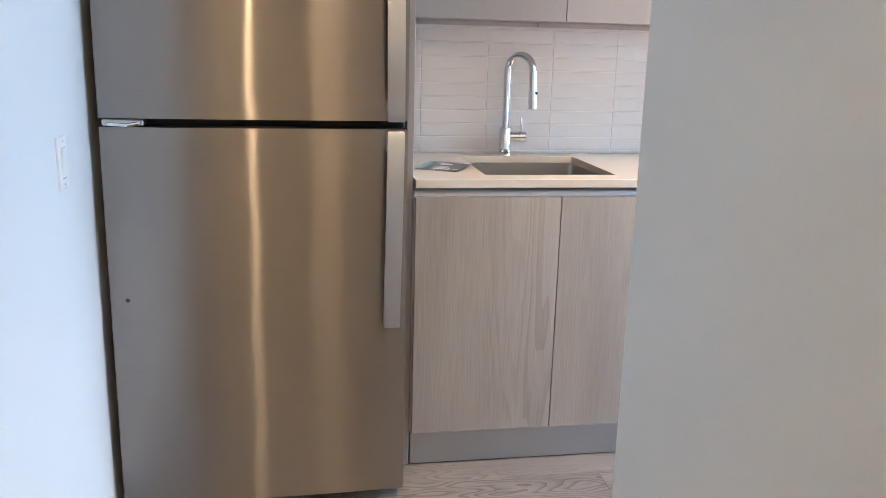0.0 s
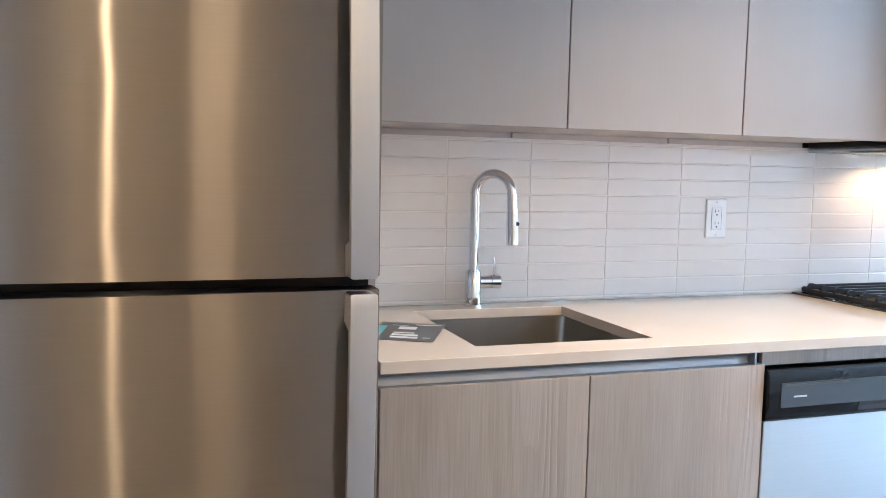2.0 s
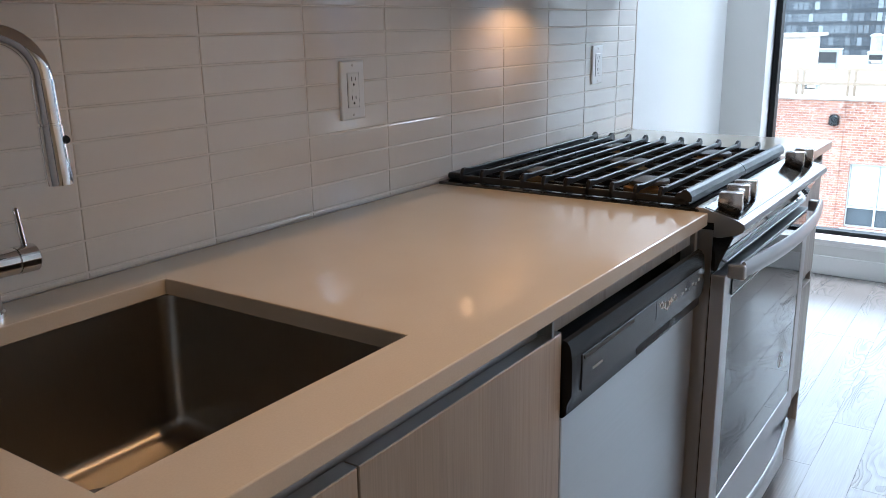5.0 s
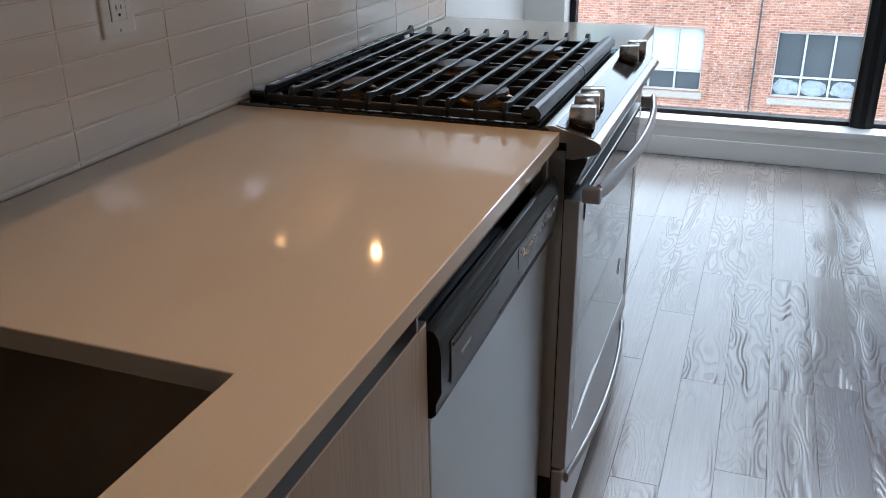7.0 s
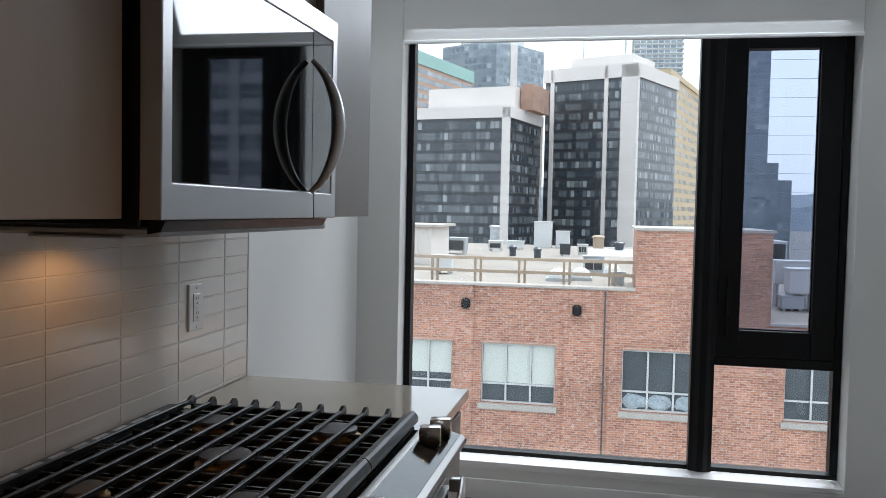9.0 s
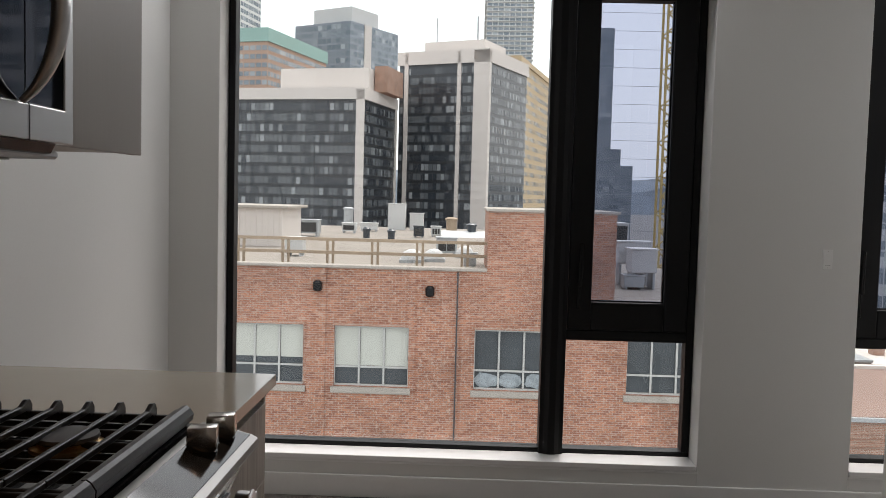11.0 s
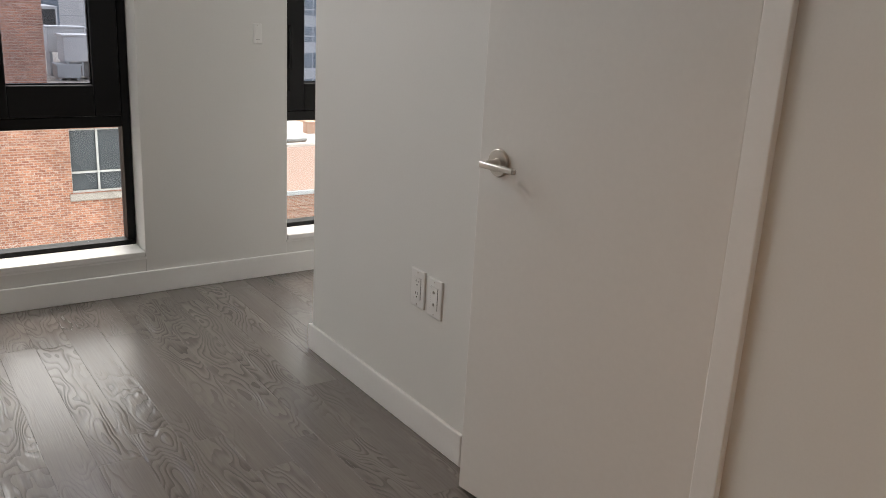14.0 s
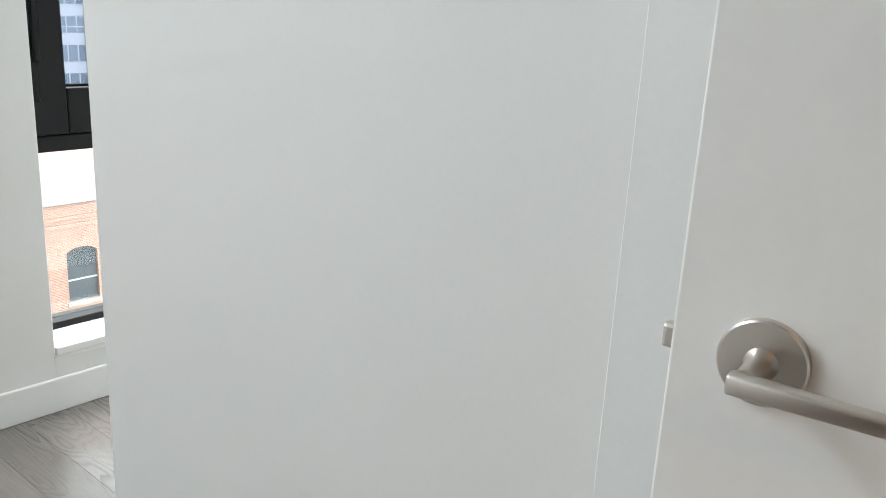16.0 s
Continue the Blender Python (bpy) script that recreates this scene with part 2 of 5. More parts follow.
def brickwork(name, c1, c2, mortar, course, length):
    """Far brick masonry in the plane of y and z: courses with sunk joints, sooty and bleached patches, runs of odd bricks."""
    mat = bpy.data.materials.new(name)
    mat.use_nodes = True
    n, l = mat.node_tree.nodes, mat.node_tree.links
    b = n["Principled BSDF"]
    b.inputs["Roughness"].default_value = 0.9
    coord, sep, comb, tex = (n.new("ShaderNode" + k) for k in ("TexCoord", "SeparateXYZ", "CombineXYZ", "TexBrick"))
    l.new(coord.outputs["Object"], sep.inputs[0])
    add = n.new("ShaderNodeMath")
    l.new(sep.outputs[0], add.inputs[0])
    l.new(sep.outputs[1], add.inputs[1])
    l.new(add.outputs[0], comb.inputs[0])
    l.new(sep.outputs[2], comb.inputs[1])
    l.new(comb.outputs[0], tex.inputs["Vector"])
    tex.inputs["Scale"].default_value = 1.0
    tex.inputs["Brick Width"].default_value, tex.inputs["Row Height"].default_value = length, course
    tex.inputs["Mortar Size"].default_value = 0.012
    tex.inputs["Color1"].default_value, tex.inputs["Color2"].default_value = (*c1, 1), (*c2, 1)
    tex.inputs["Mortar"].default_value = (*mortar, 1)
    patch, spots = n.new("ShaderNodeTexNoise"), n.new("ShaderNodeTexNoise")
    patch.inputs["Scale"].default_value, patch.inputs["Detail"].default_value = 0.55, 5
    spots.inputs["Scale"].default_value, spots.inputs["Detail"].default_value = 7.0, 6
    for t in (patch, spots):
        l.new(coord.outputs["Object"], t.inputs["Vector"])
    dark = n.new("ShaderNodeMapRange")
    dark.inputs[1].default_value, dark.inputs[2].default_value = 0.3, 0.7
    dark.inputs[3].default_value, dark.inputs[4].default_value = 0.78, 1.18
    l.new(patch.outputs[0], dark.inputs[0])
    sc = n.new("ShaderNodeVectorMath")
    sc.operation = "SCALE"
    l.new(tex.outputs[0], sc.inputs[0])
    l.new(dark.outputs[0], sc.inputs["Scale"])
    lime = n.new("ShaderNodeMapRange")
    lime.inputs[1].default_value, lime.inputs[2].default_value = 0.54, 0.68
    lime.inputs[4].default_value = 0.42
    l.new(spots.outputs[0], lime.inputs[0])
    mix = n.new("ShaderNodeMix")
    mix.data_type = "RGBA"
    l.new(lime.outputs[0], mix.inputs[0])
    l.new(sc.outputs[0], mix.inputs[6])
    mix.inputs[7].default_value = (0.62, 0.50, 0.42, 1)
    l.new(mix.outputs[2], b.inputs["Base Color"])
    bp = n.new("ShaderNodeBump")
    bp.inputs["Distance"].default_value, bp.invert = 0.02, True
    l.new(tex.outputs[1], bp.inputs["Height"])
    l.new(bp.outputs[0], b.inputs["Normal"])
    return mat


def panes_material(name, dark, light, rough):
    """Office windows far off: a shade per pane, some with a pale blind down."""
    mat = bpy.data.materials.new(name)
    mat.use_nodes = True
    n, l = mat.node_tree.nodes, mat.node_tree.links
    b = n["Principled BSDF"]
    b.inputs["Roughness"].default_value, b.inputs["Specular IOR Level"].default_value = rough, 0.6
    geo, ramp = n.new("ShaderNodeNewGeometry"), n.new("ShaderNodeValToRGB")
    l.new(geo.outputs["Random Per Island"], ramp.inputs[0])
    mid = tuple(a * 0.7 + c * 0.3 for a, c in zip(dark, light))
    e = ramp.color_ramp.elements
    e[0].position, e[0].color = 0.0, (*dark, 1)
    e[1].position, e[1].color = 1.0, (*light, 1)
    for p, c in ((0.38, dark), (0.46, mid), (0.86, mid), (0.95, light)):
        e.new(p).color = (*c, 1)
    l.new(ramp.outputs[0], b.inputs["Base Color"])
    return mat


M_WALL = material("white_wall_paint", (0.72, 0.72, 0.70), 0.55, noise_scale=1.3, noise_amount=0.02, fine_scale=160, bump=0.00012)
M_CEIL = material("ceiling_paint", (0.66, 0.66, 0.65), 0.8, noise_scale=1.5, noise_amount=0.02, fine_scale=120, bump=0.0002)
M_TRIM = material("semi_gloss_trim_paint", (0.80, 0.80, 0.79), 0.32, noise_scale=2.5, noise_amount=0.02, fine_scale=90, bump=0.00006)
M_DOOR = material("door_paint", (0.78, 0.77, 0.75), 0.38, noise_scale=2.0, noise_amount=0.02, fine_scale=70, bump=0.00008)
M_PLASTIC = material("white_plastic", (0.80, 0.80, 0.785), 0.28, noise_scale=20, noise_amount=0.015)
M_SLOT = material("dark_slot", (0.03, 0.03, 0.03), 0.6)
M_FLOOR = wood("smoked_oak_floor", (0.068, 0.060, 0.054), (0.240, 0.214, 0.194), 0, 0.23, 0.0013, ring=11.0, contrast=0.58, count=17.0, drawn=0.26, relief=1.0, pore=0.6, spec=0.9, shade=0.2, cover=(0.44, 0.57))
M_SUB = material("floor_joint", (0.045, 0.040, 0.037), 0.9)
M_TILE = material("glazed_ceramic", (0.73, 0.682, 0.622), 0.07, noise_scale=9, noise_amount=0.025, fine_scale=28, bump=0.00035, per_object=0.3, spec=0.62)
M_GROUT = material("grout", (0.76, 0.71, 0.65), 0.9, noise_scale=30, noise_amount=0.06)
M_QUARTZ = material("quartz_worktop", (0.53, 0.475, 0.395), 0.07, noise_scale=6, noise_amount=0.05, fine_scale=420, spec=0.5)
M_BASEWOOD = wood("embossed_oak_laminate", (0.062, 0.051, 0.041), (0.435, 0.386, 0.333), 2, 0.44, 0.0005, ring=8.5, contrast=0.20, count=13.0, drawn=0.09, relief=1.0, pore=0.55, shade=0.2, cover=(0.46, 0.60))
M_TAUPE = wood("taupe_laminate", (0.222, 0.199, 0.180), (0.292, 0.263, 0.239), 2, 0.50, 0.0001, ring=4, contrast=0.03, relief=0.1, pore=0.3)
M_CARCASS = material("cabinet_carcass", (0.46, 0.41, 0.375), 0.55, noise_scale=3, noise_amount=0.05)
M_HANDLE = material("pale_satin_handle", (0.60, 0.61, 0.64), 0.30, 1.0, noise_scale=3, noise_amount=0.02, fine_scale=300, stretch=(1, 1, 0.05))
M_ALU = material("anodised_aluminium", (0.40, 0.405, 0.41), 0.42, 0.9, noise_scale=3, noise_amount=0.04, fine_scale=300, stretch=(0.05, 1, 1))
M_FRIDGE = brushed_metal("brushed_fridge_steel", (0.30, 0.273, 0.243), ((0.19, 0.88), (0.43, 0.62)), 0.66, 0.0009)
M_STEEL = material("brushed_steel", (0.52, 0.515, 0.51), 0.34, 1.0, noise_scale=2, noise_amount=0.008, fine_scale=160, stretch=(0.03, 1, 1), rough_var=0.006)
M_FRONT = brushed_metal("brushed_appliance_front", (0.58, 0.58, 0.585), ((0.20, 0.80), (0.42, 0.60)), 0.5, 0.0003)
M_SINK = material("satin_sink_steel", (0.34, 0.315, 0.28), 0.30, 1.0, noise_scale=3, noise_amount=0.05, fine_scale=500, stretch=(1, 1, 0.05), rough_var=0.03)
# brushed steel with the shade on the fascia's nose put into its colour
M_FASCIA = material("shaded_brushed_steel", (0.33, 0.32, 0.305), 0.38, 1.0, noise_scale=2, noise_amount=0.02, fine_scale=160, stretch=(0.03, 1, 1))
M_KNOB = material("polished_knob_steel", (0.62, 0.59, 0.55), 0.20, 1.0, noise_scale=6, noise_amount=0.02, fine_scale=260, stretch=(1, 1, 0.05))
M_CHROME = material("chrome", (0.80, 0.80, 0.81), 0.04, 1.0, noise_scale=8, noise_amount=0.01)
M_NICKEL = material("satin_nickel", (0.60, 0.57, 0.53), 0.30, 1.0, noise_scale=8, noise_amount=0.03, fine_scale=400)
M_BLACK = material("black_plastic", (0.007, 0.0075, 0.008), 0.26, noise_scale=12, noise_amount=0.08, fine_scale=300, bump=0.00005, spec=0.2)
M_PANEL = material("charcoal_panel", (0.042, 0.051, 0.060), 0.22, noise_scale=12, noise_amount=0.05)
M_BGLASS = material("black_glass", (0.006, 0.007, 0.008), 0.03, noise_scale=4, noise_amount=0.05, spec=0.95)
M_TOUCH = material("satin_black_glass", (0.006, 0.0065, 0.007), 0.10, noise_scale=4, noise_amount=0.05, spec=0.4)
M_IRON = material("cast_iron_enamel", (0.011, 0.011, 0.012), 0.36, spec=0.4, noise_scale=25, noise_amount=0.2, fine_scale=350, bump=0.0002, rough_var=0.08)
M_BURNER = material("burner_cap", (0.05, 0.05, 0.055), 0.45, noise_scale=30, noise_amount=0.15)
M_BRASS = material("burner_ring", (0.50, 0.32, 0.14), 0.35, 1.0, noise_scale=30, noise_amount=0.15)
M_FRAME = material("black_window_frame", (0.0045, 0.005, 0.0055), 0.45, noise_scale=6, noise_amount=0.1, fine_scale=120, bump=0.00005, spec=0.25)
M_GLASS = clear_glass("window_glass", (0.93, 0.96, 0.95))
M_GLASS2 = clear_glass("coated_window_glass", (0.58, 0.62, 0.68))
M_BLIND = material("blind_fabric", (0.74, 0.74, 0.72), 0.8, noise_scale=4, noise_amount=0.02, fine_scale=700, bump=0.0001)
M_PAPERD = material("dark_print", (0.045, 0.05, 0.055), 0.35, noise_scale=25, noise_amount=0.2)
M_PAPERW = material("pale_print", (0.62, 0.64, 0.64), 0.4)
M_PAPERT = material("teal_print", (0.10, 0.36, 0.40), 0.4)
M_STICK = material("sticker_white", (0.75, 0.76, 0.78), 0.35)
M_LIT = material("lamp_lens", (0.9, 0.8, 0.6), 0.3)
M_LIT.node_tree.nodes["Principled BSDF"].inputs["Emission Color"].default_value = (1.0, 0.62, 0.28, 1)
M_LIT.node_tree.nodes["Principled BSDF"].inputs["Emission Strength"].default_value = 1.6
M_BRICK = brickwork("weathered_red_brick", (0.47, 0.205, 0.124), (0.27, 0.104, 0.065), (0.40, 0.30, 0.245), 0.085, 0.24)
M_BRICK2 = brickwork("orange_brick", (0.42, 0.22, 0.15), (0.36, 0.18, 0.12), (0.45, 0.36, 0.30), 0.075, 0.22)
M_STONE = material("limestone_coping", (0.37, 0.335, 0.295), 0.9, noise_scale=1.5, noise_amount=0.15)
M_ROOF = material("gravel_roof", (0.27, 0.238, 0.205), 0.95, noise_scale=0.35, noise_amount=0.16, fine_scale=14)
M_ROOFP = material("pinkish_flat_roof", (0.25, 0.165, 0.135), 0.9, noise_scale=0.3, noise_amount=0.1, fine_scale=9)
M_PALE = material("pale_concrete", (0.62, 0.57, 0.53), 0.85, noise_scale=0.2, noise_amount=0.06, fine_scale=3)
M_BEIGE = material("beige_stone", (0.50, 0.38, 0.24), 0.85, noise_scale=0.1, noise_amount=0.1, fine_scale=2)
M_PINK = material("pink_stucco", (0.42, 0.28, 0.21), 0.85, noise_scale=0.1, noise_amount=0.08, fine_scale=2)
M_GREEN = material("green_metal", (0.25, 0.40, 0.36), 0.6, noise_scale=0.1, noise_amount=0.1)
# lightened base colour carries the haze over the far towers
M_BLUEG = material("hazed_blue_glass", (0.23, 0.26, 0.30), 0.25, noise_scale=0.05, noise_amount=0.12)
M_WHITEB = material("white_balcony_concrete", (0.60, 0.595, 0.58), 0.8, noise_scale=0.1, noise_amount=0.06)
M_SPANDREL = material("black_spandrel", (0.027, 0.031, 0.036), 0.3, noise_scale=0.2, noise_amount=0.15)
# pane colours raised to include the haze before the dark office blocks
M_PANES = panes_material("hazed_office_panes", (0.032, 0.039, 0.048), (0.27, 0.29, 0.30), 0.16)
M_PANES2 = panes_material("pale_panes", (0.14, 0.18, 0.21), (0.36, 0.40, 0.42), 0.2)
M_SHADE = material("drawn_roller_blind", (0.50, 0.51, 0.46), 0.7, noise_scale=1, noise_amount=0.05)
M_OPANE = material("old_window_pane", (0.060, 0.070, 0.077), 0.5, noise_scale=0.7, noise_amount=0.2, fine_scale=1.5, spec=0.35)
M_OFRAME = material("pale_steel_sash", (0.45, 0.45, 0.43), 0.6, noise_scale=3, noise_amount=0.1)
M_GALV = material("galvanised_metal", (0.40, 0.42, 0.43), 0.5, 0.5, noise_scale=1.5, noise_amount=0.2)
M_TIMBER = material("weathered_timber_rail", (0.31, 0.235, 0.165), 0.8, noise_scale=2, noise_amount=0.2)
M_WHITE = material("white_metal", (0.52, 0.52, 0.51), 0.6, noise_scale=1, noise_amount=0.1)
M_YELLOW = material("yellow_crane_paint", (0.52, 0.37, 0.12), 0.5, noise_scale=2, noise_amount=0.1)
M_GROUND = material("city_ground", (0.16, 0.155, 0.15), 0.95, noise_scale=0.02, noise_amount=0.2, fine_scale=0.4)
# green woods turned grey-blue: the distance haze is in the colour
M_HILL = material("hazed_far_woods", (0.15, 0.18, 0.21), 0.95, noise_scale=0.01, noise_amount=0.3)
M_BAG = material("clear_plastic_bags", (0.27, 0.31, 0.33), 0.25, noise_scale=4, noise_amount=0.3, fine_scale=9, bump=0.03)

# ---- mesh helpers ----


def box(bm, x0, x1, y0, y1, z0, z1, bevel=0.0, seg=1):
    res = bmesh.ops.create_cube(bm, size=1.0, matrix=Matrix.Translation(((x0 + x1) / 2, (y0 + y1) / 2, (z0 + z1) / 2))
                                @ Matrix.Diagonal((abs(x1 - x0), abs(y1 - y0), abs(z1 - z0), 1)))
    if bevel:
        edges = list({e for v in res["verts"] for e in v.link_edges})
        bmesh.ops.bevel(bm, geom=edges, offset=bevel, segments=seg, profile=0.5, affect="EDGES")
    return bm


def boxed(x0, x1, y0, y1, z0, z1, bevel=0.0, seg=1):
    return box(bmesh.new(), x0, x1, y0, y1, z0, z1, bevel, seg)


def extrude_profile(bm, pts, axis, a, b):
    """A solid with the given outline: pts are (y, z) for axis x, (x, z) for axis y, (x, y) for axis z."""
    def at(p, v):
        return {"x": (v, p[0], p[1]), "y": (p[0], v, p[1]), "z": (p[0], p[1], v)}[axis]
    lo, hi = [bm.verts.new(at(p, a)) for p in pts], [bm.verts.new(at(p, b)) for p in pts]
    bm.faces.new(lo)
    bm.faces.new(hi[::-1])
    for i in range(len(pts)):
        j = (i + 1) % len(pts)
        bm.faces.new((lo[j], lo[i], hi[i], hi[j]))
    bmesh.ops.recalc_face_normals(bm, faces=bm.faces[:])
    return bm


def sweep(bm, pts, radii, n=14, flat=1.0, up=(0, 0, 1)):
    """A tube through pts with a radius for each; flat squeezes it along the side direction."""
    pts = [Vector(p) for p in pts]
    if not hasattr(radii, "__len__"):
        radii = [radii] * len(pts)
    rings, ref = [], Vector(up)
    for i, p in enumerate(pts):
        d = (pts[min(i + 1, len(pts) - 1)] - pts[max(i - 1, 0)]).normalized()
        side = d.cross(ref)
        if side.length < 1e-3:
            side = d.cross(Vector((1, 0, 0)))
        side.normalize()
        top = side.cross(d).normalized()
        rings.append([bm.verts.new(p + radii[i] * (math.cos(2 * math.pi * k / n) * side * flat + math.sin(2 * math.pi * k / n) * top)) for k in range(n)])
    for a, b in zip(rings, rings[1:]):
        for k in range(n):
            bm.faces.new((a[k], a[(k + 1) % n], b[(k + 1) % n], b[k]))
    bm.faces.new(rings[0][::-1])
    bm.faces.new(rings[-1])
    bmesh.ops.recalc_face_normals(bm, faces=bm.faces[:])
    return bm


def lathe(bm, profile, m, n=24):
    """A turned solid: profile of (radius, height) from bottom to top, laid by the matrix m."""
    rings = [[bm.verts.new(m @ Vector((r * math.cos(2 * math.pi * k / n), r * math.sin(2 * math.pi * k / n), h))) for k in range(n)] for r, h in profile]
    for a, b in zip(rings, rings[1:]):
        for k in range(n):
            bm.faces.new((a[k], a[(k + 1) % n], b[(k + 1) % n], b[k]))
    bm.faces.new(rings[0][::-1])
    bm.faces.new(rings[-1])
    bmesh.ops.recalc_face_normals(bm, faces=bm.faces[:])
    return bm


def mesh_from(bm, name, mat, smooth=False):
    me = bpy.data.meshes.new(name)
    bm.to_mesh(me)
    bm.free()
    me.materials.append(mat)
    if smooth:
        for p in me.polygons:
            p.use_smooth = True
        me.set_sharp_from_angle(angle=radians(35))
    return me


def part(name, bm, mat, parent=None, label="", smooth=False):
    """One mesh object, drawn in world places, under a thing or a part."""
    ob = new(name, mesh_from(bm, name, mat, smooth))
    if parent is not None:
        ob.parent = parent
        base = parent.matrix_basis.copy()
        if parent.parent is not None:
            base = parent.parent.matrix_basis @ parent.matrix_parent_inverse @ base
        ob.matrix_parent_inverse = base.inverted()
    return tagged(ob, label)


def thing(name, label, category, base=(0, 0, 0), group="", kind=""):
    ob = new(name)
    ob.location = base
    ob.empty_display_size = 0.1
    ob.matrix_basis = Matrix.Translation(base)
    return tagged(ob, label, category, group, kind)


def structure(name, bm, mat, label="", category="", smooth=False):
    return tagged(part(name, bm, mat, None, smooth=smooth), label, category, kind="structure")


# ---- the shell ----
CEIL = 2.62
NORTH, WINX, STUB = 0.235, 4.45, -2.400


def shell():
    structure("subfloor", boxed(-1.0, 4.65, -7.0, 0.5, -0.25, -0.012), M_SUB, "dark joint bed under the floor boards", "floor")
    structure("ceiling", boxed(-1.0, 4.65, -7.0, 0.5, CEIL, CEIL + 0.2), M_CEIL, "plain white painted ceiling", "ceiling")
    structure("wall_kitchen", boxed(-0.845, 2.650, 0.010, 0.235, 0, CEIL), M_WALL, "white painted wall behind the kitchen units", "wall")
    structure("wall_north", boxed(2.650, WINX, NORTH, NORTH + 0.15, 0, CEIL), M_WALL, "white painted wall beside the large window", "wall")
    structure("wall_hall_west", boxed(-1.0, -0.845, -7.0, 0.235, 0, CEIL), M_WALL, "white painted hall wall beside the refrigerator", "wall")
    structure("wall_hall_east", boxed(0.18, 1.10, -7.0, -1.80, 0, CEIL, 0.004), M_WALL, "white painted wall corner at the hall", "wall")
    structure("wall_hall_end", boxed(-0.845, 0.18, -7.0, -6.85, 0, CEIL), M_WALL, "plain white wall closing the hall", "wall")
    bm = bmesh.new()
    box(bm, 1.10, 1.875, STUB - 0.12, STUB, 0, CEIL)
    box(bm, 2.575, 3.588, STUB - 0.12, STUB, 0, CEIL, 0.003)
    box(bm, 1.875, 2.575, STUB - 0.12, STUB, 2.06, CEIL)
    structure("wall_south", bm, M_WALL, "white painted wall with a door opening", "wall")
    structure("wall_bath_back", boxed(1.10, 3.468, -3.9, -3.8, 0, CEIL), M_WALL, "plain white wall behind the door", "wall")
    structure("wall_return", boxed(3.468, 3.588, -5.3, STUB - 0.12, 0, CEIL), M_WALL, "white painted wall returning towards the far window", "wall")
    structure("wall_den_end", boxed(3.588, WINX, -5.3, -5.15, 0, CEIL), M_WALL, "plain white wall closing the room", "wall")
    # window wall with two openings down to low sills
    bm = bmesh.new()
    for y0, y1 in ((NORTH + 0.15, 0.022), (-2.048, -2.690), (-4.75, -5.3)):
        box(bm, WINX, 4.66, min(y0, y1), max(y0, y1), 0, CEIL, 0.002)
    for y0, y1 in ((-2.048, 0.022), (-4.75, -2.690)):
        box(bm, WINX + 0.001, 4.66, y0, y1, 0, 0.160)
        box(bm, WINX + 0.001, 4.66, y0, y1, 2.56, CEIL)
    structure("wall_window", bm, M_WALL, "white painted window wall", "wall")

    def base(name, x0, x1, y0, y1):
        structure(name, boxed(x0, x1, y0, y1, 0.0, 0.098, 0.004, 2), M_TRIM, "square white painted baseboard", "baseboard")
    base("baseboard_window", WINX - 0.012, WINX, -5.15, NORTH)
    base("baseboard_south", 2.637, 3.601, STUB, STUB + 0.013)
    base("baseboard_return", 3.588, 3.601, -5.15, STUB)
    base("baseboard_north", 2.655, WINX - 0.012, NORTH - 0.013, NORTH)
    base("baseboard_hall", -0.845, -0.832, -6.85, -0.86)


shell()


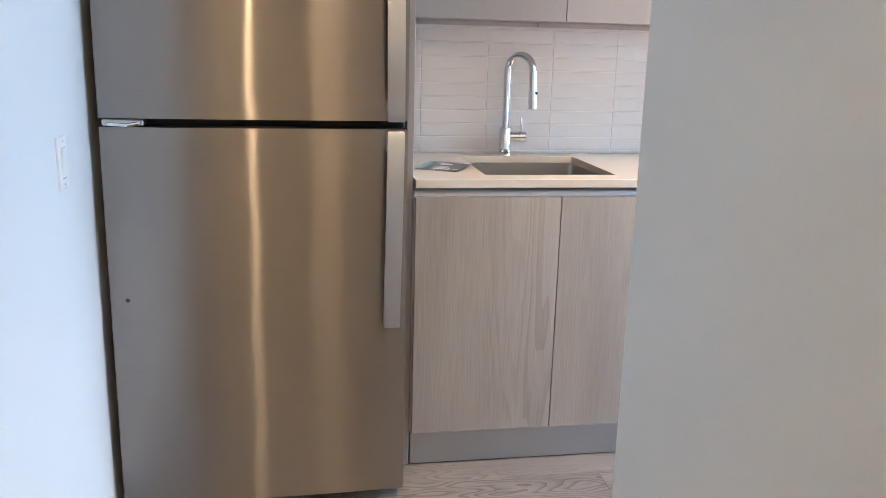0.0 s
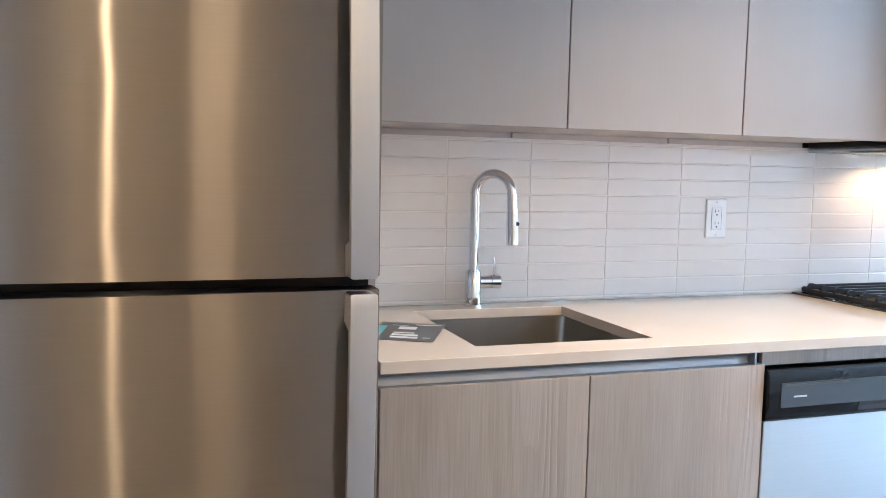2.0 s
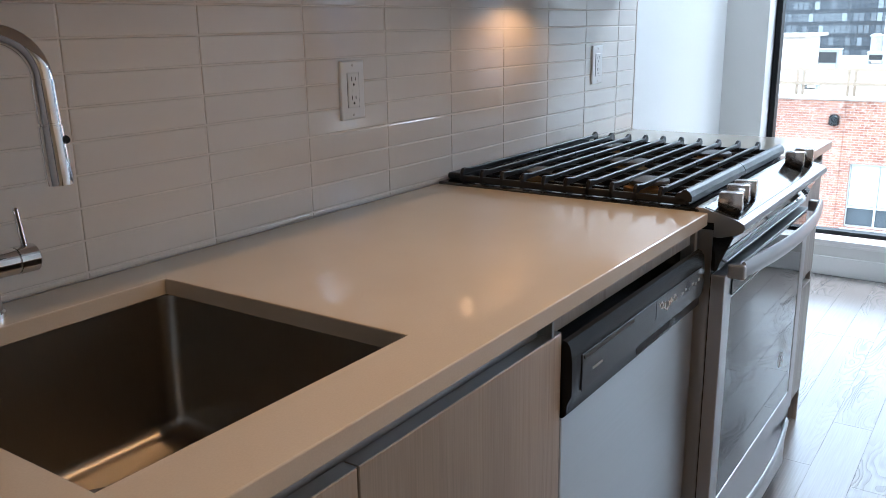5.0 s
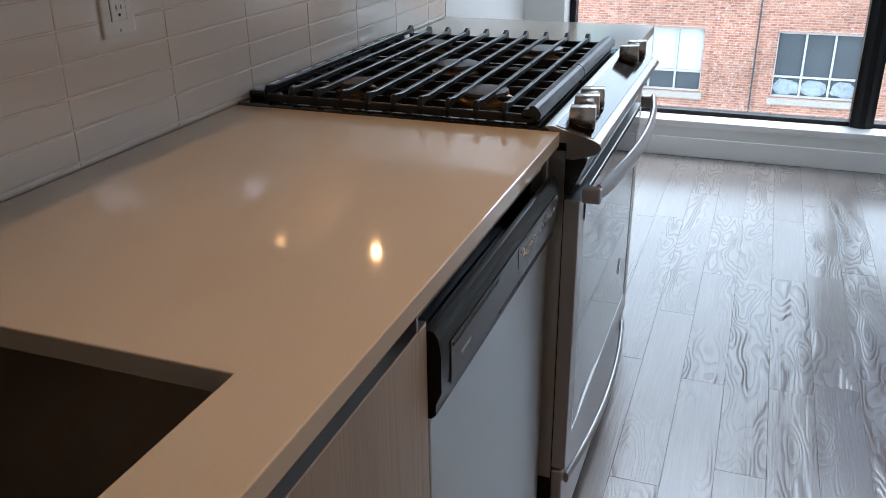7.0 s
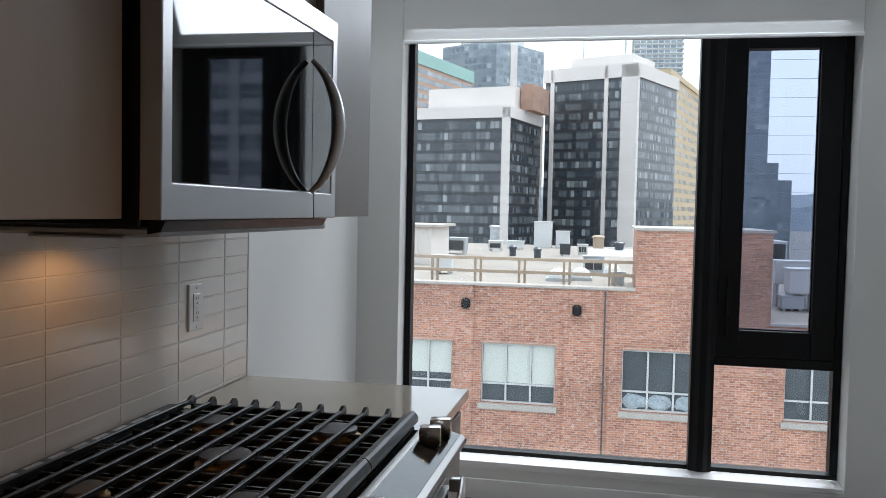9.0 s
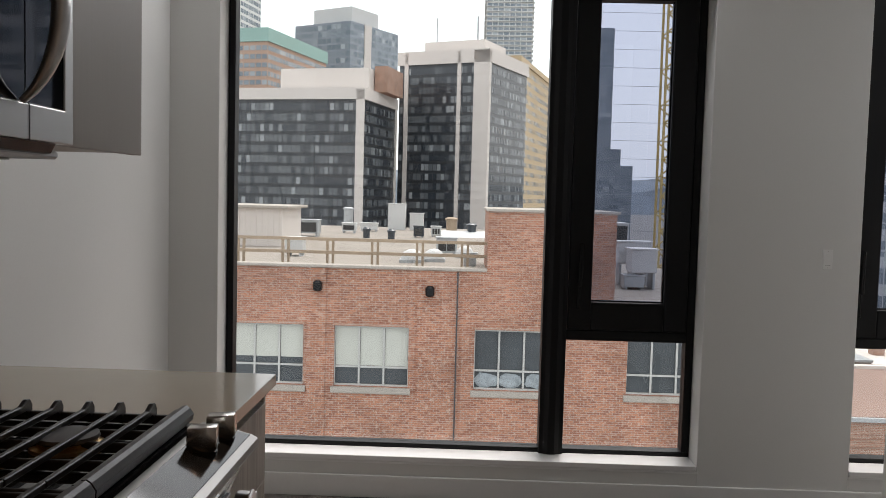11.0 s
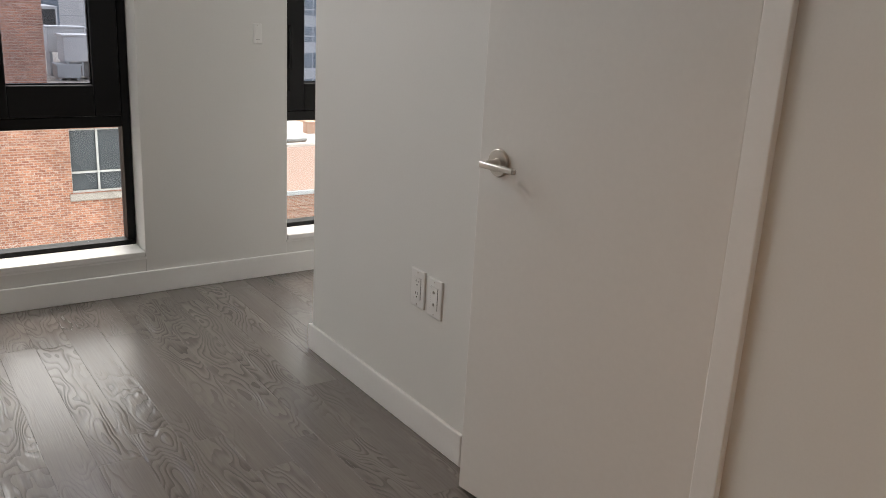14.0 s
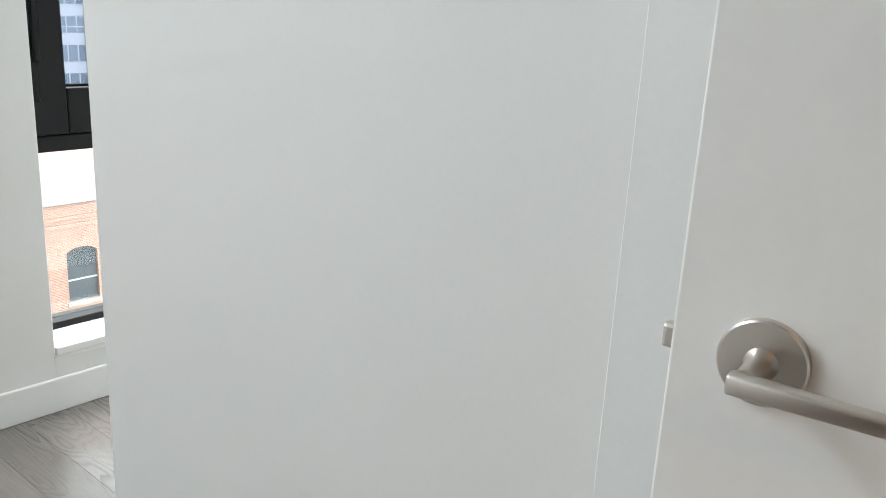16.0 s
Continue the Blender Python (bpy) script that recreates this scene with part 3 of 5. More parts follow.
def window(name, y_left, y_right, flip):
    """A floor-deep window: one large fixed pane, and a column with a casement over a small fixed pane. flip: the casement is at the left."""
    w = thing(name, "tall black-framed window with a fixed pane and a casement", "window", (4.60, (y_left + y_right) / 2, 0.18), kind="structure")
    x0, x1, zb, zt = 4.575, 4.645, 0.182, 2.55
    wide = 0.56

    def bar(nm, ya, yb, za, zc, xa=x0, xb=x1, bev=0.004):
        return part(nm, boxed(xa, xb, min(ya, yb), max(ya, yb), za, zc, bev, 2), M_FRAME, w)

    def pane(ya, yb, za, zc, mat=M_GLASS, x=4.612):
        g = part("pane", boxed(x, x + 0.006, min(ya, yb), max(ya, yb), za, zc), mat, w)
        g.visible_shadow = False
        return g
    if not flip:
        m0, m1 = y_right + wide + 0.105, y_right + wide
        big, small = (y_left, m0), (m1, y_right)
    else:
        m0, m1 = y_left - wide, y_left - wide - 0.105
        big, small = (m1, y_right), (y_left, m0)
    bar("window_frame", y_left, y_right, zb, zb + 0.022)
    bar("window_frame", y_left, y_right, zt - 0.05, zt)
    bar("window_frame", y_left, y_left - 0.030, zb + 0.022, zt - 0.05)
    bar("window_frame", y_right + 0.034, y_right, zb + 0.022, zt - 0.05)
    # rounded mullion standing proud on the sill
    bm = bmesh.new()
    extrude_profile(bm, [(4.556, m0 - 0.018), (4.545, m0 - 0.038), (4.545, m1 + 0.038), (4.556, m1 + 0.018), (4.56, m1), (x1, m1), (x1, m0), (4.56, m0)], "z", zb + 0.001, zt - 0.05)
    part("mullion", bm, M_FRAME, w)
    ya, yb = small
    lo, hi = min(ya, yb) + (0.034 if not flip else 0.0), max(ya, yb) - (0.0 if not flip else 0.030)
    bar("transom", lo, hi, 0.690, 0.735)
    # casement sash
    sash = part("casement", boxed(4.562, 4.635, lo + 0.004, lo + 0.105, 0.738, zt - 0.052, 0.005, 2), M_FRAME, w)
    part("stile", boxed(4.562, 4.635, hi - 0.105, hi - 0.004, 0.738, zt - 0.052, 0.005, 2), M_FRAME, sash)
    part("rail", boxed(4.563, 4.634, lo + 0.105, hi - 0.105, 0.738, 0.862, 0.005, 2), M_FRAME, sash)
    part("rail", boxed(4.563, 4.634, lo + 0.105, hi - 0.105, 2.165, zt - 0.052, 0.005, 2), M_FRAME, sash)
    g = part("pane", boxed(4.604, 4.610, lo + 0.100, hi - 0.100, 0.857, 2.170), M_GLASS2, sash)
    g.visible_shadow = False
    part("gasket", box(box(bmesh.new(), 4.590, 4.604, lo + 0.105, hi - 0.105, 0.862, 0.868), 4.590, 4.604, lo + 0.105, lo + 0.110, 0.868, 2.165), M_BLACK, sash)
    hy = hi - 0.05 if not flip else hi - 0.018
    lock = part("window_lock", boxed(4.546, 4.562, hy - 0.010, hy + 0.010, 0.83, 1.02, 0.004, 2), M_BLACK, sash, "black locking handle")
    part("lever", boxed(4.528, 4.545, hy - 0.013, hy + 0.008, 0.93, 1.12, 0.006, 2), M_BLACK, lock)
    pane(*big, zb + 0.022, zt - 0.05)
    pane(lo, hi, zb + 0.022, 0.690)
    part("window_sill", boxed(WINX - 0.006, 4.575, min(y_left, y_right) + 0.001, max(y_left, y_right) - 0.001, 0.161, 0.183, 0.003, 2), M_TRIM, w, "glossy white painted sill")
    part("trim_bead", boxed(WINX - 0.004, WINX + 0.0005, min(y_left, y_right) - 0.006, max(y_left, y_right) + 0.006, 0.150, 0.1605, 0.001), M_TRIM, w)
    return w


window("window_1", 0.020, -2.046, False)
window("window_2", -2.692, -4.748, True)


def roller_blind(y0, y1):
    b = thing("roller_blind", "white fabric roller blind rolled up at the window head", "blind", (4.43, (y0 + y1) / 2, 2.20))
    part("cassette", boxed(4.37, WINX - 0.001, y0, y1, 2.505, 2.615, 0.006, 2), M_TRIM, b)
    part("fabric", boxed(4.437, 4.439, y0 + 0.015, y1 - 0.015, 2.205, 2.505), M_BLIND, b)
    part("hem_bar", boxed(4.431, 4.445, y0 + 0.012, y1 - 0.012, 2.188, 2.206, 0.004, 2), M_TRIM, b)


roller_blind(-2.06, 0.03)
roller_blind(-4.75, -2.69)


def door():
    fr = thing("door_1", "white flush interior door standing ajar in its frame", "door", (1.875, STUB, 0), kind="structure")
    part("casing", boxed(1.818, 1.8755, STUB, STUB + 0.016, 0, 2.135, 0.003, 2), M_TRIM, fr)
    part("casing", boxed(2.566, 2.637, STUB, STUB + 0.0045, 0, 2.135, 0.001), M_WALL, fr)
    part("casing", boxed(1.8765, 2.565, STUB, STUB + 0.016, 2.058, 2.135, 0.003, 2), M_TRIM, fr)
    part("jamb", boxed(1.8752, 1.883, STUB - 0.12, STUB - 0.001, 0, 2.05), M_TRIM, fr)
    part("jamb", boxed(2.562, 2.5748, STUB - 0.12, STUB - 0.001, 0, 2.05), M_TRIM, fr)
    # the leaf turns about its hinge
    turn = Matrix.Translation((1.880, STUB + 0.008, 0)) @ Matrix.Rotation(radians(6.12), 4, "Z")

    def turned(b):
        bmesh.ops.transform(b, matrix=turn, verts=b.verts[:])
        return b
    leaf = part("leaf", turned(boxed(0, 0.670, -0.036, 0, 0.012, 2.04, 0.002, 2)), M_DOOR, fr)
    part("latch", turned(boxed(0.670, 0.682, -0.024, -0.012, 0.885, 0.905, 0.003, 2)), M_NICKEL, leaf, "satin nickel latch bolt")
    at = Matrix.Translation((0.602, 0, 0.900)) @ Matrix.Rotation(radians(-90), 4, "X")
    part("rosette", turned(lathe(bmesh.new(), [(0.032, 0), (0.032, 0.0065), (0.0305, 0.008), (0.012, 0.0085)], at, 48)), M_NICKEL, leaf, "round satin nickel rosette", smooth=True)
    part("neck", turned(lathe(bmesh.new(), [(0.0125, 0.008), (0.0105, 0.012), (0.0090, 0.018), (0.0088, 0.046)], at, 28)), M_NICKEL, leaf, smooth=True)
    # flat bar with a square corner, a little slimmer towards its tip
    bm = extrude_profile(bmesh.new(), [(0.612, 0.8925), (0.612, 0.9075), (0.503, 0.9055), (0.503, 0.8935)], "y", 0.0455, 0.0590)
    bmesh.ops.bevel(bm, geom=bm.edges[:], offset=0.0028, segments=3, profile=0.5, affect="EDGES")
    part("door_handle", turned(bm), M_NICKEL, leaf, "straight flat satin nickel lever", smooth=True)


door()


# ---- floor boards ----
def floor_boards():
    fl = thing("floor", "grey-brown smoked oak plank floor with a satin finish", "floor", (2.0, -2.5, 0), kind="structure")
    rng = random.Random(4)
    pitch, meshes = 0.117, {}
    offset0 = -0.718 - pitch * math.floor((-0.718 + 5.29) / pitch)
    y = offset0
    while y < 0.23:
        x = -0.85 - rng.uniform(0, 0.9)
        while x < WINX:
            length = rng.choice((0.6, 0.75, 0.9, 1.05, 1.2))
            a, b = max(x, -0.845), min(x + length, WINX)
            x += length
            if b - a < 0.004 or (b < 3.45 and y < -2.55 and not (a < 0.2 and y > -4.2)):
                continue
            key = round(b - a, 3)
            if key not in meshes:
                bm = boxed(0.0003, key - 0.0003, 0.0002, pitch - 0.0002, -0.011, 0.0)
                bm.edges.ensure_lookup_table()
                top = [e for e in bm.edges if all(v.co.z > -0.001 for v in e.verts)]
                bmesh.ops.bevel(bm, geom=top, offset=0.0005, segments=1, profile=0.5, affect="EDGES")
                meshes[key] = mesh_from(bm, "plank", M_FLOOR)
            ob = new("plank", meshes[key])
            ob.parent = fl
            ob.matrix_parent_inverse = fl.matrix_basis.inverted()
            ob.location = (a, y, 0)
        y += pitch


# ---- backsplash ----
def backsplash():
    bs = thing("backsplash", "stacked off-white glazed ceramic tiles with pale grout", "tiled wall", (1.3, 0.006, 0.914), kind="structure")
    part("grout", boxed(0.0, 2.648, 0.0018, 0.0098, 0.914, 1.372), M_GROUT, bs)
    part("edge_trim", boxed(2.648, 2.653, -0.001, 0.0098, 0.914, 1.372, 0.001), M_GROUT, bs)
    joints_x = [0.0] + [0.1005 + 0.2402 * k for k in range(11)] + [2.648]
    joints_z = [0.9140] + [0.9240 + 0.0476 * k for k in range(10)] + [1.372]
    rng, shared = random.Random(9), {}
    for x0, x1 in zip(joints_x, joints_x[1:]):
        for z0, z1 in zip(joints_z, joints_z[1:]):
            w, h = round(x1 - x0 - 0.0024, 4), round(z1 - z0 - 0.0024, 4)
            if w < 0.01 or h < 0.004:
                continue
            if (w, h) not in shared:
                bm = boxed(-w / 2, w / 2, 0.0, 0.008, -h / 2, h / 2)
                front = [e for e in bm.edges if all(v.co.y < 0.001 for v in e.verts)]
                bmesh.ops.bevel(bm, geom=front, offset=0.0018, segments=2, profile=0.5, affect="EDGES")
                shared[(w, h)] = mesh_from(bm, "tile", M_TILE)
            ob = new("tile", shared[(w, h)])
            ob.parent = bs
            ob.matrix_parent_inverse = bs.matrix_basis.inverted()
            ob.location = ((x0 + x1) / 2, rng.uniform(0, 0.0005), (z0 + z1) / 2)
            ob.rotation_euler = (rng.uniform(-0.002, 0.002), 0, rng.uniform(-0.0015, 0.0015))


# ---- wall plates ----
def outlet(name, label, m, kind):
    """A decora plate facing -y in its own space, 70 by 114 mm."""
    o = tagged(new(name), label, "outlet" if kind != "switch" else "light switch")
    o.matrix_basis = m

    def p(nm, bm, mat, parent, lab=""):
        ob = new(nm, mesh_from(bm, nm, mat))
        ob.parent = parent
        return tagged(ob, lab)
    bm = boxed(-0.035, 0.035, -0.006, 0, -0.057, 0.057)
    front = [e for e in bm.edges if all(v.co.y < -0.005 for v in e.verts)]
    bmesh.ops.bevel(bm, geom=front, offset=0.003, segments=2, profile=0.5, affect="EDGES")
    plate = p("plate", bm, M_PLASTIC, o)
    if kind == "switch":
        bm = extrude_profile(bmesh.new(), [(-0.0065, -0.033), (-0.010, 0.033), (-0.004, 0.033), (-0.004, -0.033)], "x", -0.0165, 0.0165)
        p("rocker", bm, M_PLASTIC, o)
        p("groove", boxed(-0.0172, 0.0172, -0.0064, -0.006, -0.0345, -0.0335), M_SLOT, o)
    else:
        p("insert", boxed(-0.0165, 0.0165, -0.0078, -0.005, -0.0335, 0.0335, 0.001), M_PLASTIC, o)
        for s in (-1, 1):
            p("groove", boxed(s * 0.0172 - 0.0005, s * 0.0172 + 0.0005, -0.0064, -0.006, -0.034, 0.034), M_SLOT, o)
        for z in (-0.018, 0.018):
            if kind == "power":
                p("slot", boxed(-0.0065, -0.0045, -0.0081, -0.0077, z, z + 0.008), M_SLOT, o)
                p("slot", boxed(0.0045, 0.0065, -0.0081, -0.0077, z + 0.001, z + 0.007), M_SLOT, o)
                p("slot", lathe(bmesh.new(), [(0.0026, 0), (0.0026, 0.0004)], Matrix.Translation((0, -0.0077, z - 0.007)) @ Matrix.Rotation(radians(90), 4, "X"), 10), M_SLOT, o)
            else:
                p("port", lathe(bmesh.new(), [(0.0048, 0), (0.0040, 0.002), (0.002, 0.004)], Matrix.Translation((0, -0.0077, z)) @ Matrix.Rotation(radians(90), 4, "X"), 12), M_NICKEL, o)
        if kind == "power":
            p("test_button", boxed(-0.006, 0.006, -0.0086, -0.0077, -0.004, 0.004, 0.0005), M_PLASTIC, o)
    for z in (-0.048, 0.048):
        p("screw", lathe(bmesh.new(), [(0.0028, 0), (0.002, 0.0012)], Matrix.Translation((0, -0.0059, z)) @ Matrix.Rotation(radians(90), 4, "X"), 10), M_NICKEL, o)
    return o


first = outlet("outlet", "white duplex wall outlet on the tiles", pose(1.187, 0.0, 1.146), "power")
tagged(first, group="kitchen outlets")
copy_thing(first, pose(2.338, 0.0, 1.144))
outlet("outlet", "white duplex outlet low on the painted wall", pose(2.899, STUB, 0.450, 0, 0, 180), "power")
outlet("outlet", "white cable and data socket beside an outlet", pose(2.812, STUB, 0.446, 0, 0, 180), "data")
outlet("light_switch", "white rocker switch beside the window", pose(WINX, -2.553, 1.084, 0, 0, -90) @ Matrix.Diagonal((0.56, 1, 0.72, 1)), "switch")
outlet("light_switch", "white rocker switch on the hall wall", pose(-0.845, -1.06, 1.022, 0, 0, 90), "switch")

# ---- kitchen ----
CT = 0.914


def curved_door(bm, x0, x1, y_edge, bow, y_back, z0, z1, n=14):
    pts = [(x0 + (x1 - x0) * k / n, y_edge - bow * (1 - (2 * k / n - 1) ** 2)) for k in range(n + 1)]
    pts += [(x1, y_back), (x0, y_back)]
    return extrude_profile(bm, pts, "z", z0, z1)


def refrigerator():
    f = thing("refrigerator", "stainless steel top-freezer refrigerator with flat bar handles", "refrigerator", (-0.43, -0.4, 0))
    part("cabinet_body", boxed(-0.812, -0.042, -0.715, -0.03, 0.02, 1.70, 0.006, 2), M_PANEL, f, "dark grey cabinet")
    part("gasket", boxed(-0.805, -0.050, -0.738, -0.7152, 0.035, 1.69), M_BLACK, f)
    up = part("freezer_door", curved_door(bmesh.new(), -0.820, -0.044, -0.792, 0.010, -0.738, 1.096, 1.70), M_FRIDGE, f, "brushed steel freezer door", smooth=True)
    lo = part("fridge_door", curved_door(bmesh.new(), -0.820, -0.044, -0.792, 0.010, -0.738, 0.030, 1.074), M_FRIDGE, f, "brushed steel lower door", smooth=True)
    for door_ob, za, zb in ((up, 1.097, 1.64), (lo, 0.541, 1.073)):
        bm = bmesh.new()
        # a flat bar leaving the door at its inner end and bending out
        inner, outer = (za, zb) if door_ob is up else (zb, za)
        s = 1 if outer > inner else -1
        prof = [(-0.795, inner), (-0.838, inner), (-0.842, inner + s * 0.02), (-0.846, inner + s * 0.25), (-0.842, outer), (-0.830, outer), (-0.834, inner + s * 0.25), (-0.828, inner + s * 0.06), (-0.795, inner + s * 0.05)]
        extrude_profile(bm, prof, "x", -0.102, -0.058)
        for v in bm.verts:
            v.co.x -= 0.007 * abs(v.co.z - inner) / abs(outer - inner)
        bmesh.ops.bevel(bm, geom=[e for e in bm.edges if abs(e.verts[0].co.x - e.verts[1].co.x) < 1e-5], offset=0.004, segments=3, profile=0.5, affect="EDGES")
        part("handle", bm, M_HANDLE, door_ob, "pale satin metal bar handle", smooth=True)
        part("foot", boxed(-0.103, -0.069, -0.842, -0.798, outer - s * 0.06 - 0.012, outer - s * 0.06 + 0.012, 0.003), M_ALU, door_ob)
    part("hinge", boxed(-0.812, -0.712, -0.795, -0.735, 1.077, 1.0935, 0.003), M_STEEL, f, "bright metal hinge plate")
    part("hinge_pin", sweep(bmesh.new(), [(-0.80, -0.796, 1.082), (-0.75, -0.800, 1.079), (-0.722, -0.797, 1.084)], 0.005, 8), M_CHROME, f)
    part("grille", boxed(-0.80, -0.05, -0.73, -0.716, 0.0, 0.028, 0.003), M_BLACK, f)
    part("screw_cap", lathe(bmesh.new(), [(0.006, 0), (0.004, 0.002)], Matrix.Translation((-0.776, -0.7935, 0.622)) @ Matrix.Rotation(radians(90), 4, "X"), 14), M_PANEL, lo, "small grey plug")


refrigerator()


def panel_thing(name, label, category, bm, mat):
    t = part(name, bm, mat)
    return tagged(t, label, category)


panel_thing("end_panel", "tall taupe end panel beside the refrigerator", "panel", boxed(-0.022, -0.002, -0.600, 0.008, 0.0, 2.35, 0.001), M_TAUPE)


def sink_cabinet():
    c = thing("base_cabinet", "sink base cabinet with two wood-grain doors and a metal finger channel", "cabinet", (0.44, -0.3, 0))
    part("body", boxed(0.0, 0.874, -0.598, -0.58, 0.112, 0.852), M_CARCASS, c)
    part("side_panel", boxed(0.0, 0.016, -0.58, 0.0, 0.112, 0.888), M_CARCASS, c)
    part("side_panel", boxed(0.858, 0.874, -0.58, 0.0, 0.112, 0.888), M_CARCASS, c)
    part("bottom_panel", boxed(0.016, 0.858, -0.58, 0.0, 0.112, 0.130), M_CARCASS, c)
    for x0, x1 in ((0.004, 0.4437), (0.4463, 0.876)):
        d = part("door", boxed(x0, x1, -0.622, -0.602, 0.116, 0.860, 0.0012), M_BASEWOOD, c, "pale oak-grain laminate door")
        part("edge_band", boxed(x0, x1, -0.6215, -0.6030, 0.8602, 0.8608), M_ALU, d)
    # aluminium finger channel: a rolled C above the doors
    prof = [(-0.6010, 0.8550), (-0.6005, 0.8600), (-0.5975, 0.8680), (-0.5985, 0.8760), (-0.6040, 0.8830), (-0.6215, 0.8885), (-0.5850, 0.8885), (-0.5850, 0.8535), (-0.6010, 0.8535)]
    part("finger_channel", extrude_profile(bmesh.new(), prof, "x", 0.002, 0.848), M_ALU, c, "satin aluminium recessed pull", smooth=True)
    part("channel_end", boxed(0.8485, 0.8535, -0.6215, -0.585, 0.8612, 0.8885), M_ALU, c)
    part("toe_kick", boxed(0.002, 0.874, -0.600, -0.585, 0.003, 0.110, 0.001), M_ALU, c, "brushed metal plinth")


sink_cabinet()


def worktop():
    bm = bmesh.new()
    xs, ys = (0.002, 0.228, 0.643, 1.478), (-0.629, -0.535, -0.093, 0.0)
    g = [[bm.verts.new((x, y, CT)) for y in ys] for x in xs]
    for a in range(3):
        for c in range(3):
            if (a, c) != (1, 1):
                bm.faces.new((g[a][c], g[a + 1][c], g[a + 1][c + 1], g[a][c + 1]))
    res = bmesh.ops.extrude_face_region(bm, geom=bm.faces[:])
    for v in res["geom"]:
        if isinstance(v, bmesh.types.BMVert):
            v.co.z -= 0.025
    bmesh.ops.recalc_face_normals(bm, faces=bm.faces[:])
    edges = [e for e in bm.edges if len(e.link_faces) == 2 and e.calc_face_angle() > 1.0]
    bmesh.ops.bevel(bm, geom=edges, offset=0.0018, segments=2, profile=0.5, affect="EDGES")
    tagged(part("worktop", bm, M_QUARTZ), "cream quartz worktop with an undermount sink cut-out", "worktop")
    bm = boxed(2.240, 2.663, -0.632, 0.0, CT - 0.025, CT, 0.0018, 2)
    tagged(part("worktop", bm, M_QUARTZ), "short cream quartz worktop beyond the range", "worktop")


worktop()


def sink():
    s = thing("sink", "square undermount stainless steel sink", "sink", (0.43, -0.31, 0.66))
    x0, x1, y0, y1, zb, zt = 0.224, 0.647, -0.539, -0.089, 0.682, CT - 0.0255
    bm = bmesh.new()
    pts = lambda d, z: [bm.verts.new((x0 + d, y0 + d, z)), bm.verts.new((x1 - d, y0 + d, z)), bm.verts.new((x1 - d, y1 - d, z)), bm.verts.new((x0 + d, y1 - d, z))]
    ro, ri, fl = pts(-0.02, zt), pts(0.0, zt), pts(0.012, zb)
    for a, b in ((ro, ri), (ri, fl)):
        for k in range(4):
            bm.faces.new((a[k], a[(k + 1) % 4], b[(k + 1) % 4], b[k]))
    bm.faces.new(fl)
    bmesh.ops.bevel(bm, geom=[e for e in bm.edges if all(min(abs(v.co.z - zb), 1) < 0.001 for v in e.verts) or abs(e.verts[0].co.z - e.verts[1].co.z) > 0.1],
                    offset=0.022, segments=5, profile=0.5, affect="EDGES")
    bmesh.ops.recalc_face_normals(bm, faces=bm.faces[:])
    bmesh.ops.reverse_faces(bm, faces=bm.faces[:])
    b = part("basin", bm, M_SINK, s, smooth=True)
    sol = b.modifiers.new("thickness", "SOLIDIFY")
    sol.thickness, sol.offset = 0.0015, 1.0
    part("drain", lathe(bmesh.new(), [(0.045, 0), (0.045, 0.003), (0.035, 0.004), (0.033, 0.001), (0.006, 0.0015)], Matrix.Translation((0.43, -0.20, zb + 0.0005)), 28), M_CHROME, s, "chrome strainer", smooth=True)


sink()


